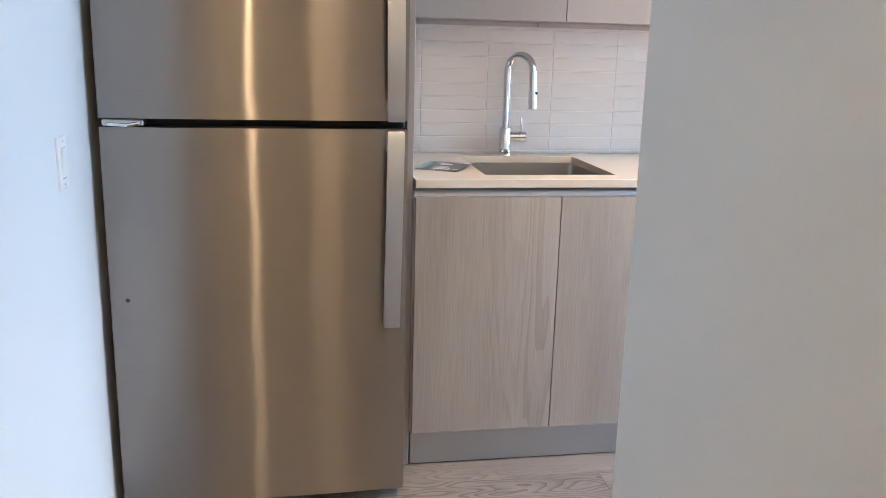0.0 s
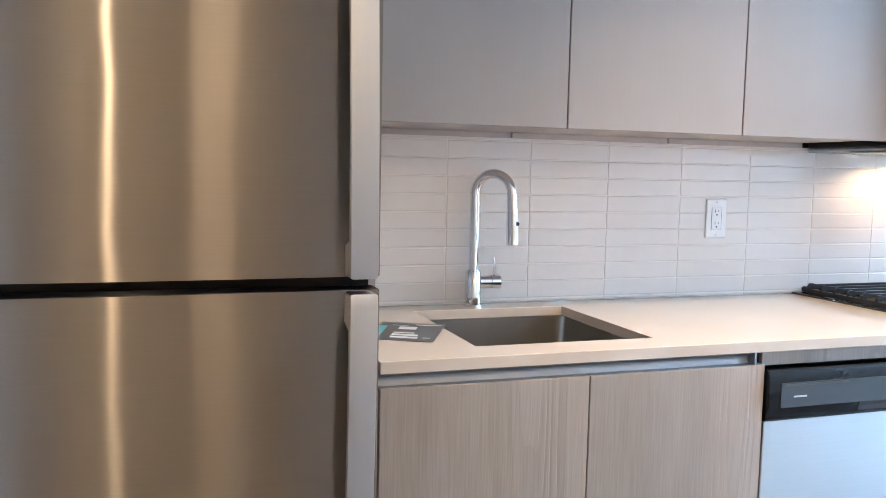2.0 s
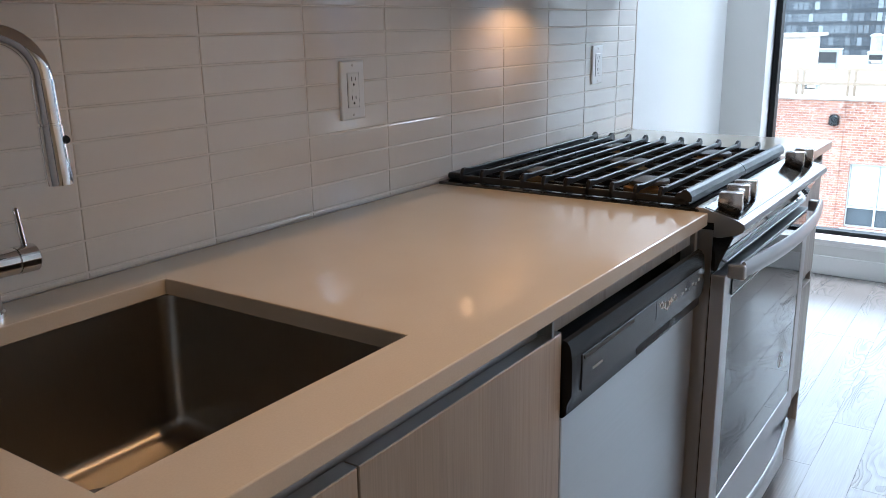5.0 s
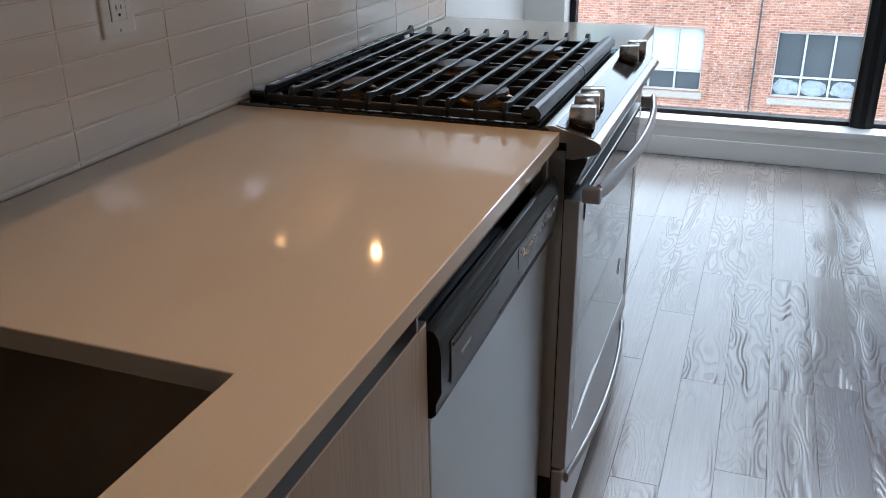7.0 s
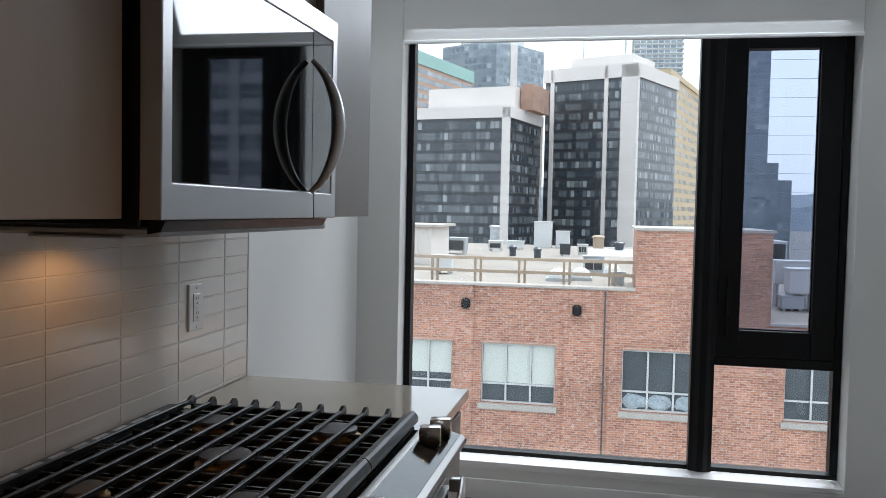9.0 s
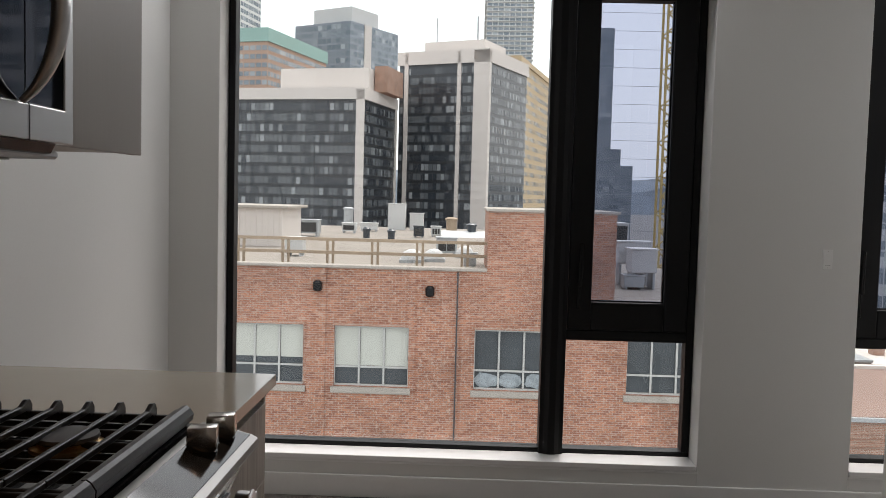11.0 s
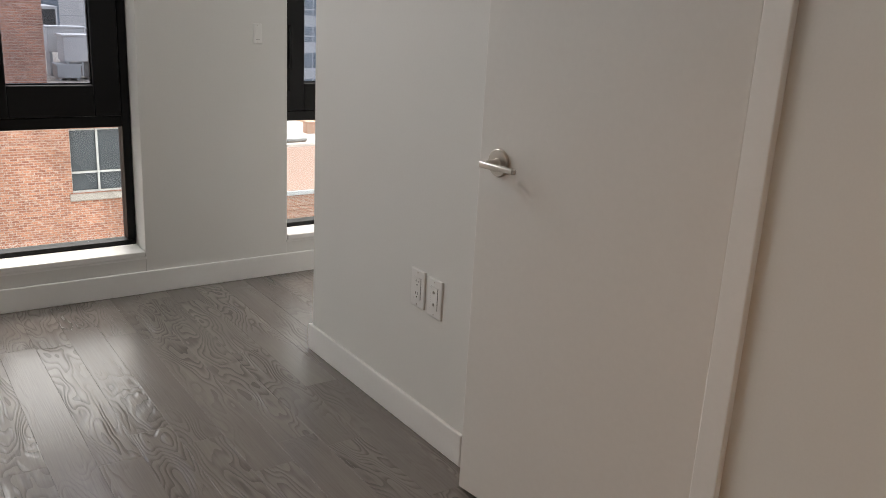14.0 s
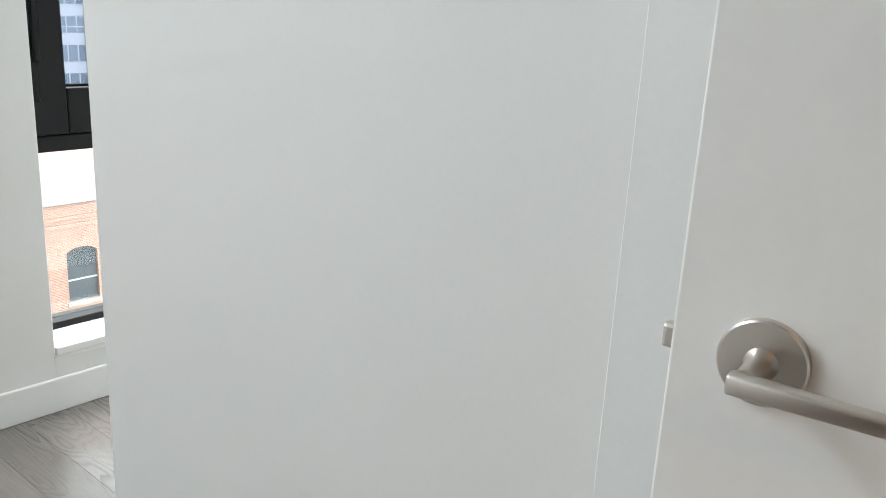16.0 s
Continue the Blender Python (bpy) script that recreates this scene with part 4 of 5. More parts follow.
def faucet():
    f = thing("faucet", "polished chrome gooseneck faucet with a side lever", "faucet", (0.405, -0.042, CT))
    bx, by = 0.405, -0.042
    part("base", lathe(bmesh.new(), [(0.0245, 0), (0.0245, 0.006), (0.0225, 0.0075), (0.0212, 0.009), (0.0212, 0.093), (0.0195, 0.0955)], Matrix.Translation((bx, by, CT)), 32), M_CHROME, f, smooth=True)
    part("collar", lathe(bmesh.new(), [(0.0150, 0.0956), (0.0150, 0.0985), (0.0132, 0.0990)], Matrix.Translation((bx, by, CT)), 28), M_CHROME, f, smooth=True)
    pts, r = [(bx, by, CT + 0.0985), (bx, by, CT + 0.20)], 0.0535
    d = Vector((0.66, -0.75, 0)).normalized()
    top = CT + 0.297
    for k in range(21):
        a = math.pi * k / 20
        pts.append((bx + d.x * r * (1 - math.cos(a)), by + d.y * r * (1 - math.cos(a)), top + r * math.sin(a)))
    part("spout", sweep(bmesh.new(), pts, 0.0130, 20, up=(0.75, 0.66, 0)), M_CHROME, f, smooth=True)
    e, t = Vector(pts[-1]), Vector((0.045 * d.x, 0.045 * d.y, -1)).normalized()
    head = part("spray_head", sweep(bmesh.new(), [e, e + t * 0.030, e + t * 0.052, e + t * 0.0525, e + t * 0.0545, e + t * 0.055, e + t * 0.118, e + t * 0.128],
                                    [0.0138, 0.0140, 0.0145, 0.0132, 0.0132, 0.0150, 0.0165, 0.0158], 22, up=(0.75, 0.66, 0)), M_CHROME, f, smooth=True)
    part("button", lathe(bmesh.new(), [(0.0055, 0), (0.0045, 0.003)], Matrix.Translation(e + t * 0.073 + Vector((0.009, -0.0125, 0))) @ Matrix.Rotation(radians(90), 4, "X"), 14), M_BLACK, head)
    z = CT + 0.064
    arm = part("lever_body", sweep(bmesh.new(), [(bx + 0.016, by, z), (bx + 0.047, by, z), (bx + 0.0473, by, z), (bx + 0.0487, by, z), (bx + 0.049, by, z), (bx + 0.074, by, z), (bx + 0.0765, by, z)],
                                    [0.0178, 0.0178, 0.0164, 0.0164, 0.0188, 0.0188, 0.0165], 24, up=(0, 0, 1)), M_CHROME, f, smooth=True)
    part("lever", sweep(bmesh.new(), [(bx + 0.062, by - 0.002, z + 0.016), (bx + 0.056, by - 0.004, z + 0.068), (bx + 0.0557, by - 0.004, z + 0.070)], [0.0040, 0.0036, 0.0020], 12, up=(1, 0, 0)), M_CHROME, arm, smooth=True)


faucet()


def leaflet():
    """A printed sheet on the worktop by the sink, one corner over the basin."""
    lf = thing("leaflet", "dark printed leaflet with pale text lying by the sink", "leaflet", (0.14, -0.36, CT))
    corners = [Vector((0.030, -0.415, 0)), Vector((0.112, -0.225, 0)), Vector((0.243, -0.300, 0)), Vector((0.152, -0.485, 0))]

    def at(u, v, z):
        p = corners[0] * (1 - u) * (1 - v) + corners[1] * u * (1 - v) + corners[2] * u * v + corners[3] * (1 - u) * v
        return (p.x, p.y, CT + 0.0012 + z + 0.006 * max(0, v - 0.7))

    def patch(u0, u1, v0, v1, z, n=6):
        bm = bmesh.new()
        g = [[bm.verts.new(at(u0 + (u1 - u0) * i / n, v0 + (v1 - v0) * j / n, z)) for j in range(n + 1)] for i in range(n + 1)]
        for i in range(n):
            for j in range(n):
                bm.faces.new((g[i][j], g[i][j + 1], g[i + 1][j + 1], g[i + 1][j]))
        r = bmesh.ops.extrude_face_region(bm, geom=bm.faces[:])
        for v in r["geom"]:
            if isinstance(v, bmesh.types.BMVert):
                v.co.z -= 0.0004
        bmesh.ops.recalc_face_normals(bm, faces=bm.faces[:])
        return bm
    sheet = part("sheet", patch(0, 1, 0, 1, 0), M_PAPERD, lf)
    part("teal_band", patch(0.05, 0.75, 0.0, 0.13, 0.0006), M_PAPERT, sheet, "teal printed area")
    for u0, u1, v0, v1 in ((0.60, 0.75, 0.33, 0.60), (0.12, 0.20, 0.30, 0.72), (0.25, 0.33, 0.30, 0.70), (0.38, 0.43, 0.30, 0.62), (0.14, 0.18, 0.80, 0.92), (0.86, 0.90, 0.55, 0.95), (0.80, 0.82, 0.20, 0.45)):
        part("print_bar", patch(u0, u1, v0, v1, 0.0006), M_PAPERW, sheet)


leaflet()


def dishwasher():
    d = thing("dishwasher", "stainless dishwasher with a black front control panel", "dishwasher", (1.165, -0.35, 0))
    x0, x1 = 0.880, 1.452
    part("tub", boxed(x0 + 0.004, x1 - 0.004, -0.590, -0.02, 0.10, 0.846), M_BLACK, d)
    part("door_panel", boxed(x0, x1, -0.622, -0.592, 0.112, 0.731, 0.003, 2), M_FRONT, d, "brushed steel door")
    prof = [(-0.592, 0.732), (-0.624, 0.732), (-0.630, 0.738), (-0.630, 0.752), (-0.637, 0.768), (-0.637, 0.818), (-0.634, 0.838), (-0.629, 0.846), (-0.622, 0.848), (-0.620, 0.842), (-0.618, 0.812), (-0.592, 0.812)]
    con = part("control_panel", extrude_profile(bmesh.new(), prof, "x", x0, x1), M_BLACK, d, "black moulded control panel", smooth=True)
    bm = boxed(x0 + 0.030, x1 - 0.018, -0.6385, -0.6372, 0.764, 0.820, 0.0005)
    inlay = part("inlay", bm, M_PANEL, con, "charcoal printed inlay")
    part("vent_slot", boxed(x0 + 0.036, x0 + 0.215, -0.6395, -0.6378, 0.812, 0.8165), M_SLOT, con)
    # slightly proud slab whose dark colour stands in for the pull's hollow
    part("pull_slab", extrude_profile(bmesh.new(), [(-0.6308, 0.742), (-0.6310, 0.7525), (-0.6374, 0.7665), (-0.6250, 0.7665), (-0.6250, 0.742)], "x", x0 + 0.255, x0 + 0.410), M_SLOT, con, "dark raised slab standing in for the hand pull's hollow")
    for k in range(6):
        x = x0 + 0.44 + 0.018 * k
        part("button_mark", boxed(x, x + 0.010, -0.6390, -0.6384, 0.793 + 0.004 * (k % 2), 0.798 + 0.004 * (k % 2)), M_GALV, inlay)
    part("dial_mark", lathe(bmesh.new(), [(0.010, 0), (0.010, 0.0006)], Matrix.Translation((x0 + 0.475, -0.6384, 0.802)) @ Matrix.Rotation(radians(90), 4, "X"), 20), M_BLACK, inlay)
    part("badge", boxed(x0 + 0.064, x0 + 0.100, -0.6391, -0.6384, 0.7862, 0.7900), M_GALV, inlay, "small pale maker's badge")
    # glare on the protective film's creases over the printed marks, drawn as white wires
    rng = random.Random(2)
    film = part("protective_film", boxed(x0 + 0.315, x0 + 0.425, -0.6392, -0.6386, 0.786, 0.818, 0.0002), M_PANEL, inlay, "wrinkled clear protective film")
    for k in range(7):
        x, z = x0 + 0.325 + 0.013 * k, 0.800 + rng.uniform(-0.006, 0.006)
        a0, turn, r = rng.uniform(0, 6.28), rng.uniform(1.5, 5.0), rng.uniform(0.005, 0.011)
        pts = [(x + r * math.cos(a0 + turn * q / 9), -0.6395, z + 0.8 * r * math.sin(a0 + turn * q / 9) * (1 + 0.3 * math.sin(3 * q))) for q in range(10)]
        part("crease_glint", sweep(bmesh.new(), pts, 0.0007, 6, up=(0, 1, 0)), M_STICK, film)
    part("kick_plate", boxed(x0 + 0.004, x1 - 0.004, -0.600, -0.585, 0.003, 0.108), M_BLACK, d)


dishwasher()
panel_thing("filler_panel", "wood-grain filler above the dishwasher", "panel", boxed(0.880, 1.452, -0.606, -0.592, 0.8535, 0.888, 0.001), M_BASEWOOD)
panel_thing("end_panel", "narrow wood-grain panel between dishwasher and range", "panel", boxed(1.456, 1.470, -0.614, -0.02, 0.0, 0.888, 0.001), M_BASEWOOD)


def drawer_cabinet():
    c = thing("base_cabinet", "narrow drawer cabinet with wood-grain fronts", "cabinet", (2.45, -0.3, 0))
    part("body", boxed(2.243, 2.636, -0.590, -0.002, 0.112, 0.888), M_CARCASS, c)
    part("side_panel", boxed(2.637, 2.652, -0.612, -0.002, 0.0, 0.888, 0.001), M_BASEWOOD, c)
    for z0, z1 in ((0.116, 0.482), (0.516, 0.690), (0.693, 0.858)):
        part("drawer_front", boxed(2.245, 2.636, -0.616, -0.5905, z0, z1, 0.0012), M_BASEWOOD, c, "pale oak-grain drawer front")
    for z in (0.486, 0.860):
        part("finger_channel", boxed(2.245, 2.634, -0.600, -0.5905, z, z + 0.027), M_ALU, c)
    part("toe_kick", boxed(2.245, 2.634, -0.588, -0.575, 0.003, 0.110), M_ALU, c)


drawer_cabinet()


def upper_cabinets():
    front, zb, zt = -0.345, 1.373, 2.35
    for x0, x1 in ((0.003, 0.5125), (0.5155, 0.998), (1.001, 1.474)):
        c = thing("wall_cabinet", "plain taupe handleless wall cabinet over the tiles", "cabinet", ((x0 + x1) / 2, -0.16, zb), "wall cabinets over the worktop")
        part("body", boxed(x0, x1, front + 0.021, 0.008, zb + 0.004, zt), M_CARCASS, c)
        part("door", boxed(x0, x1, front, front + 0.019, zb, zt, 0.0012), M_TAUPE, c)
        part("light_rail", boxed(x0 + 0.001, x1 - 0.001, -0.020, 0.0075, zb - 0.012, zb + 0.003), M_CARCASS, c)
    c = thing("wall_cabinet", "taupe wall cabinet above the microwave", "cabinet", (1.82, -0.16, 1.80))
    part("body", boxed(1.480, 2.214, front + 0.021, 0.008, 1.805, zt), M_CARCASS, c)
    part("door", boxed(1.480, 2.214, front, front + 0.019, 1.802, zt, 0.0012), M_TAUPE, c)
    c = thing("wall_cabinet", "narrow taupe wall cabinet beyond the microwave", "cabinet", (2.4, -0.17, zb))
    part("body", boxed(2.218, 2.585, -0.345, 0.008, zb + 0.004, zt), M_CARCASS, c)
    part("door", boxed(2.218, 2.585, -0.366, -0.347, zb, zt, 0.0012), M_TAUPE, c)


upper_cabinets()


def ring_frame(bm, x0, x1, z0, z1, gx0, gx1, gz0, gz1, y0, y1):
    """A flat frame of one piece round an opening, in the plane of x and z."""
    xs, zs = (x0, gx0, gx1, x1), (z0, gz0, gz1, z1)
    g = [[bm.verts.new((x, y0, z)) for z in zs] for x in xs]
    for a in range(3):
        for c in range(3):
            if (a, c) != (1, 1):
                bm.faces.new((g[a][c], g[a + 1][c], g[a + 1][c + 1], g[a][c + 1]))
    res = bmesh.ops.extrude_face_region(bm, geom=bm.faces[:])
    for v in res["geom"]:
        if isinstance(v, bmesh.types.BMVert):
            v.co.y = y1
    bmesh.ops.recalc_face_normals(bm, faces=bm.faces[:])
    edges = [e for e in bm.edges if len(e.link_faces) == 2 and e.calc_face_angle() > 1.0]
    bmesh.ops.bevel(bm, geom=edges, offset=0.002, segments=2, profile=0.5, affect="EDGES")
    return bm


def microwave():
    m = thing("microwave", "over-the-range stainless microwave with a black glass door", "microwave", (1.82, -0.2, 1.36))
    x0, x1, yf, zb, zt = 1.482, 2.214, -0.399, 1.372, 1.796
    part("case", boxed(x0 + 0.002, x1 - 0.002, -0.365, 0.004, zb - 0.010, zt, 0.003), M_BLACK, m, "black metal case")
    bm = bmesh.new()
    gx0, gx1, gz0, gz1 = 1.510, 2.186, 1.424, 1.750
    ring_frame(bm, x0, x1, zb, zt, gx0, gx1, gz0, gz1, yf, -0.3652)
    dr = part("door", bm, M_STEEL, m, "brushed steel door frame")
    part("window", boxed(gx0 + 0.0005, 2.068, yf + 0.002, -0.366, gz0 + 0.0005, gz1 - 0.0005, 0.001), M_BGLASS, dr, "black glass window")
    part("keypad", boxed(2.070, gx1 - 0.0005, yf + 0.002, -0.366, gz0 + 0.0005, gz1 - 0.0005, 0.001), M_BGLASS, dr, "black glass keypad")
    part("door_seam", boxed(2.0755, 2.0785, yf - 0.0006, yf + 0.004, zb, gz0), M_SLOT, dr)
    # one bar handle bowed out from the glass
    zc, hh, pts = 1.555, 0.130, []
    for k in range(17):
        u = -1 + 2 * k / 16
        pts.append((2.050, yf - 0.004 - 0.056 * (1 - u * u) ** 0.8, zc + hh * u))
    part("handle", sweep(bmesh.new(), pts, [0.007 + 0.010 * (1 - (-1 + 2 * k / 16) ** 2) for k in range(17)], 14, flat=0.75, up=(1, 0, 0)), M_STEEL, dr, "bowed brushed steel handle", smooth=True)
    # underside: hood plate, filters, two lamp lenses, clinging film edge
    under = part("underside", boxed(x0 + 0.02, x1 - 0.02, -0.385, -0.010, zb - 0.024, zb - 0.0105, 0.004), M_GALV, m, "grey metal hood plate")
    for xa in (1.50, 1.95):
        part("filter", boxed(xa, xa + 0.20, -0.33, -0.18, zb - 0.0275, zb - 0.0242, 0.001), M_GALV, under)
    for xa, mat in ((1.790, M_LIT), (1.70, M_STICK)):
        part("lamp_lens", boxed(xa, xa + 0.028, -0.132, -0.104, zb - 0.0280, zb - 0.0242, 0.001), mat, under, "small cooktop lamp lens")
    part("front_lip", extrude_profile(bmesh.new(), [(-0.400, zb - 0.001), (-0.372, zb - 0.001), (-0.372, zb - 0.020), (-0.392, zb - 0.016)], "x", x0 + 0.01, x1 - 0.06), M_BLACK, m)


microwave()


def grate(parent, x0, x1, y0, y1, outer):
    """Continuous cast-iron grate: bars along x, hooked down at the outer end (-1 or 1), cross bars, a broad front rail and feet."""
    z = 0.951
    g = part("grate", boxed(x0 + 0.004, x1 - 0.004, y0 + 0.006, y0 + 0.024, z - 0.030, z - 0.0225, 0.002), M_IRON, parent, "black cast-iron grate")
    n = 10
    for k in range(n):
        y = y1 - 0.006 - (y1 - y0 - 0.070) * k / (n - 1)
        if outer < 0:
            side = [(x0 + 0.001, z - 0.030), (x0 + 0.001, z - 0.007), (x0 + 0.007, z + 0.001), (x0 + 0.016, z + 0.0015), (x0 + 0.034, z - 0.002), (x1, z - 0.002), (x1, z - 0.012), (x0 + 0.020, z - 0.013), (x0 + 0.011, z - 0.020), (x0 + 0.010, z - 0.030)]
        else:
            side = [(x0, z - 0.002), (x1 - 0.036, z - 0.002), (x1 - 0.018, z + 0.006), (x1 - 0.008, z + 0.005), (x1 - 0.001, z - 0.005), (x1 - 0.001, z - 0.030), (x1 - 0.010, z - 0.030), (x1 - 0.012, z - 0.020), (x1 - 0.022, z - 0.013), (x0, z - 0.012)]
        bm = extrude_profile(bmesh.new(), side, "y", y - 0.0042, y + 0.0042)
        bmesh.ops.bevel(bm, geom=[e for e in bm.edges if abs(e.verts[0].co.y - e.verts[1].co.y) < 1e-6], offset=0.0014, segments=1, profile=0.5, affect="EDGES")
        part("bar", bm, M_IRON, g)
    for x in (x0 + 0.006, x0 + 0.12, (x0 + x1) / 2 + 0.02, x1 - 0.10, x1 - 0.006):
        part("cross_bar", boxed(x - 0.005, x + 0.005, y0 + 0.012, y1, z - 0.030, z - 0.015, 0.003, 2), M_IRON, g)
    # broad front rail, ridged along its top
    rail = [(y0, z - 0.022), (y0 - 0.001, z - 0.012), (y0 + 0.005, z - 0.003), (y0 + 0.011, z + 0.001), (y0 + 0.018, z), (y0 + 0.021, z - 0.005), (y0 + 0.030, z - 0.007), (y0 + 0.034, z - 0.014), (y0 + 0.033, z - 0.022)]
    part("front_rail", extrude_profile(bmesh.new(), rail, "x", x0 + 0.001, x1 - 0.001), M_IRON, g)
    for x in (x0 + 0.02, x1 - 0.02):
        for y in (y0 + 0.02, y1 - 0.02):
            part("foot", boxed(x - 0.007, x + 0.007, y - 0.007, y + 0.007, 0.9195, z - 0.016, 0.002), M_IRON, g)


def range_cooker():
    r = thing("gas_range", "slide-in stainless gas range with cast-iron grates", "range", (1.857, -0.35, 0))
    x0, x1 = 1.480, 2.236
    part("body", boxed(x0 + 0.006, x1 - 0.006, -0.640, -0.02, 0.03, 0.895), M_BLACK, r, "black range body")
    part("side_trim", boxed(x0 + 0.001, x0 + 0.006, -0.639, -0.05, 0.20, 0.880), M_STEEL, r)
    top = part("cooktop", boxed(x0 - 0.004, x1 + 0.004, -0.612, -0.004, 0.896, 0.9195, 0.004, 2), M_BGLASS, r, "black enamel cooktop")
    part("rear_vent", boxed(x0 + 0.03, x1 - 0.03, -0.048, -0.008, 0.920, 0.936, 0.005, 2), M_IRON, top)
    for k in range(9):
        xa = x0 + 0.08 + 0.066 * k
        part("vent_slot", boxed(xa, xa + 0.045, -0.036, -0.020, 0.9358, 0.9366), M_STEEL, top)
    for bx, by, br in ((1.63, -0.18, 0.036), (1.63, -0.45, 0.046), (1.858, -0.315, 0.048), (2.085, -0.18, 0.040), (2.085, -0.45, 0.046)):
        b = part("burner", lathe(bmesh.new(), [(br * 1.15, 0), (br * 1.15, 0.006), (br * 0.92, 0.010), (br * 0.92, 0.013)], Matrix.Translation((bx, by, 0.9195)), 28), M_BRASS, top, "dull brass burner ring", smooth=True)
        part("burner_cap", lathe(bmesh.new(), [(br * 0.95, 0.0131), (br, 0.016), (br * 0.97, 0.021), (br * 0.7, 0.023)], Matrix.Translation((bx, by, 0.9195)), 28), M_BURNER, b, "black burner cap", smooth=True)
    grate(top, x0 + 0.008, 1.857, -0.592, -0.055, -1)
    grate(top, 1.859, x1 - 0.008, -0.592, -0.055, 1)
    # sloping control fascia with a bull-nosed edge
    prof = [(-0.604, 0.896), (-0.604, 0.922), (-0.618, 0.923), (-0.688, 0.9035), (-0.697, 0.8985), (-0.700, 0.891), (-0.696, 0.883), (-0.688, 0.878), (-0.655, 0.868), (-0.6415, 0.868), (-0.6415, 0.8955)]
    fas = part("control_fascia", extrude_profile(bmesh.new(), prof, "x", x0 - 0.002, x1 + 0.002), M_FASCIA, r, "brushed steel control fascia", smooth=True)
    slope = Matrix.Translation((0, -0.650, 0.9140)) @ Matrix.Rotation(radians(15.7), 4, "X")
    bm = boxed(1.484, 2.232, -0.0365, 0.031, 0.0002, 0.0016, 0.0005)
    bmesh.ops.transform(bm, matrix=slope, verts=bm.verts[:])
    part("touch_panel", bm, M_TOUCH, fas, "black glass touch panel")
    for kx, ky in ((1.527, -0.006), (1.602, 0.002), (1.658, 0.003), (2.108, 0.006), (2.186, 0.000)):
        m = slope @ Matrix.Translation((kx, ky, 0))
        k = part("knob", lathe(bmesh.new(), [(0.0225, 0.0016), (0.0225, 0.006), (0.018, 0.008)], m, 24), M_BLACK, fas, "steel knob on a black skirt", smooth=True)
        bm = extrude_profile(bmesh.new(), [(-0.0225, 0.000), (0.0225, 0.005), (0.0215, 0.032), (-0.0215, 0.034)], "x", -0.0135, 0.0135)
        bmesh.ops.bevel(bm, geom=bm.edges[:], offset=0.0018, segments=2, profile=0.5, affect="EDGES")
        bmesh.ops.transform(bm, matrix=Matrix.Translation(m @ Vector((0, 0, 0.004))) @ Matrix.Rotation(radians(7), 4, "Z"), verts=bm.verts[:])
        part("grip", bm, M_KNOB, k, smooth=True)
    # the dark scoop under the fascia, with its ribs
    part("scoop", extrude_profile(bmesh.new(), [(-0.6405, 0.867), (-0.676, 0.873), (-0.678, 0.868), (-0.658, 0.822), (-0.650, 0.800), (-0.6405, 0.800)], "x", x0 + 0.004, x1 - 0.004), M_BGLASS, r, "glossy black recess", smooth=True)
    for z in (0.812, 0.828):
        part("rib", boxed(x0 + 0.03, x1 - 0.03, -0.662, -0.650, z, z + 0.004, 0.001), M_STEEL, r)
    # oven door with a framed glass and a bowed bar handle
    bm = bmesh.new()
    gx0, gx1, gz0, gz1 = x0 + 0.055, x1 - 0.052, 0.285, 0.735
    ring_frame(bm, x0 + 0.004, x1 - 0.004, 0.225, 0.792, gx0, gx1, gz0, gz1, -0.668, -0.6405)
    od = part("oven_door", bm, M_STEEL, r, "brushed steel oven door")
    part("oven_window", boxed(gx0 + 0.0005, gx1 - 0.0005, -0.6665, -0.6408, gz0 + 0.0005, gz1 - 0.0005, 0.001), M_BGLASS, od, "dark oven glass")
    part("top_strip", boxed(x0 + 0.05, x1 - 0.05, -0.6705, -0.6685, 0.742, 0.788, 0.0005), M_BGLASS, od)
    pts = [(x0 + 0.024 + (x1 - x0 - 0.048) * k / 18, -0.696 - 0.030 * (1 - (2 * k / 18 - 1) ** 2), 0.806) for k in range(19)]
    part("oven_handle", sweep(bmesh.new(), pts, [0.015] + [0.0185] * 17 + [0.015], 14, flat=0.42), M_STEEL, od, "bowed flat steel bar handle", smooth=True)
    for xa in (x0 + 0.012, x1 - 0.034):
        part("bracket", boxed(xa, xa + 0.022, -0.702, -0.668, 0.786, 0.815, 0.004, 2), M_STEEL, od, "steel handle bracket")
    st = part("round_sticker", lathe(bmesh.new(), [(0.021, 0), (0.021, 0.0006)], Matrix.Translation((2.05, -0.6666, 0.425)) @ Matrix.Rotation(radians(90), 4, "X"), 28), M_STICK, od, "small round white sticker")
    part("sticker_mark", boxed(2.044, 2.056, -0.6682, -0.6673, 0.413, 0.437, 0.0005), M_PANEL, st)
    # warming drawer
    dw = part("drawer", boxed(x0 + 0.004, x1 - 0.004, -0.662, -0.6405, 0.045, 0.218, 0.004, 2), M_STEEL, r, "brushed steel storage drawer")
    pts = [(x0 + 0.03 + (x1 - x0 - 0.06) * k / 18, -0.666 - 0.026 * (1 - (2 * k / 18 - 1) ** 2), 0.186) for k in range(19)]
    part("drawer_handle", sweep(bmesh.new(), pts, 0.0125, 14, flat=0.5), M_STEEL, dw, "bowed steel bar handle", smooth=True)
    for xa in (x0 + 0.04, x1 - 0.06):
        part("leg", lathe(bmesh.new(), [(0.014, 0), (0.014, 0.03)], Matrix.Translation((xa, -0.60, 0.0)), 12), M_BLACK, r)


range_cooker()

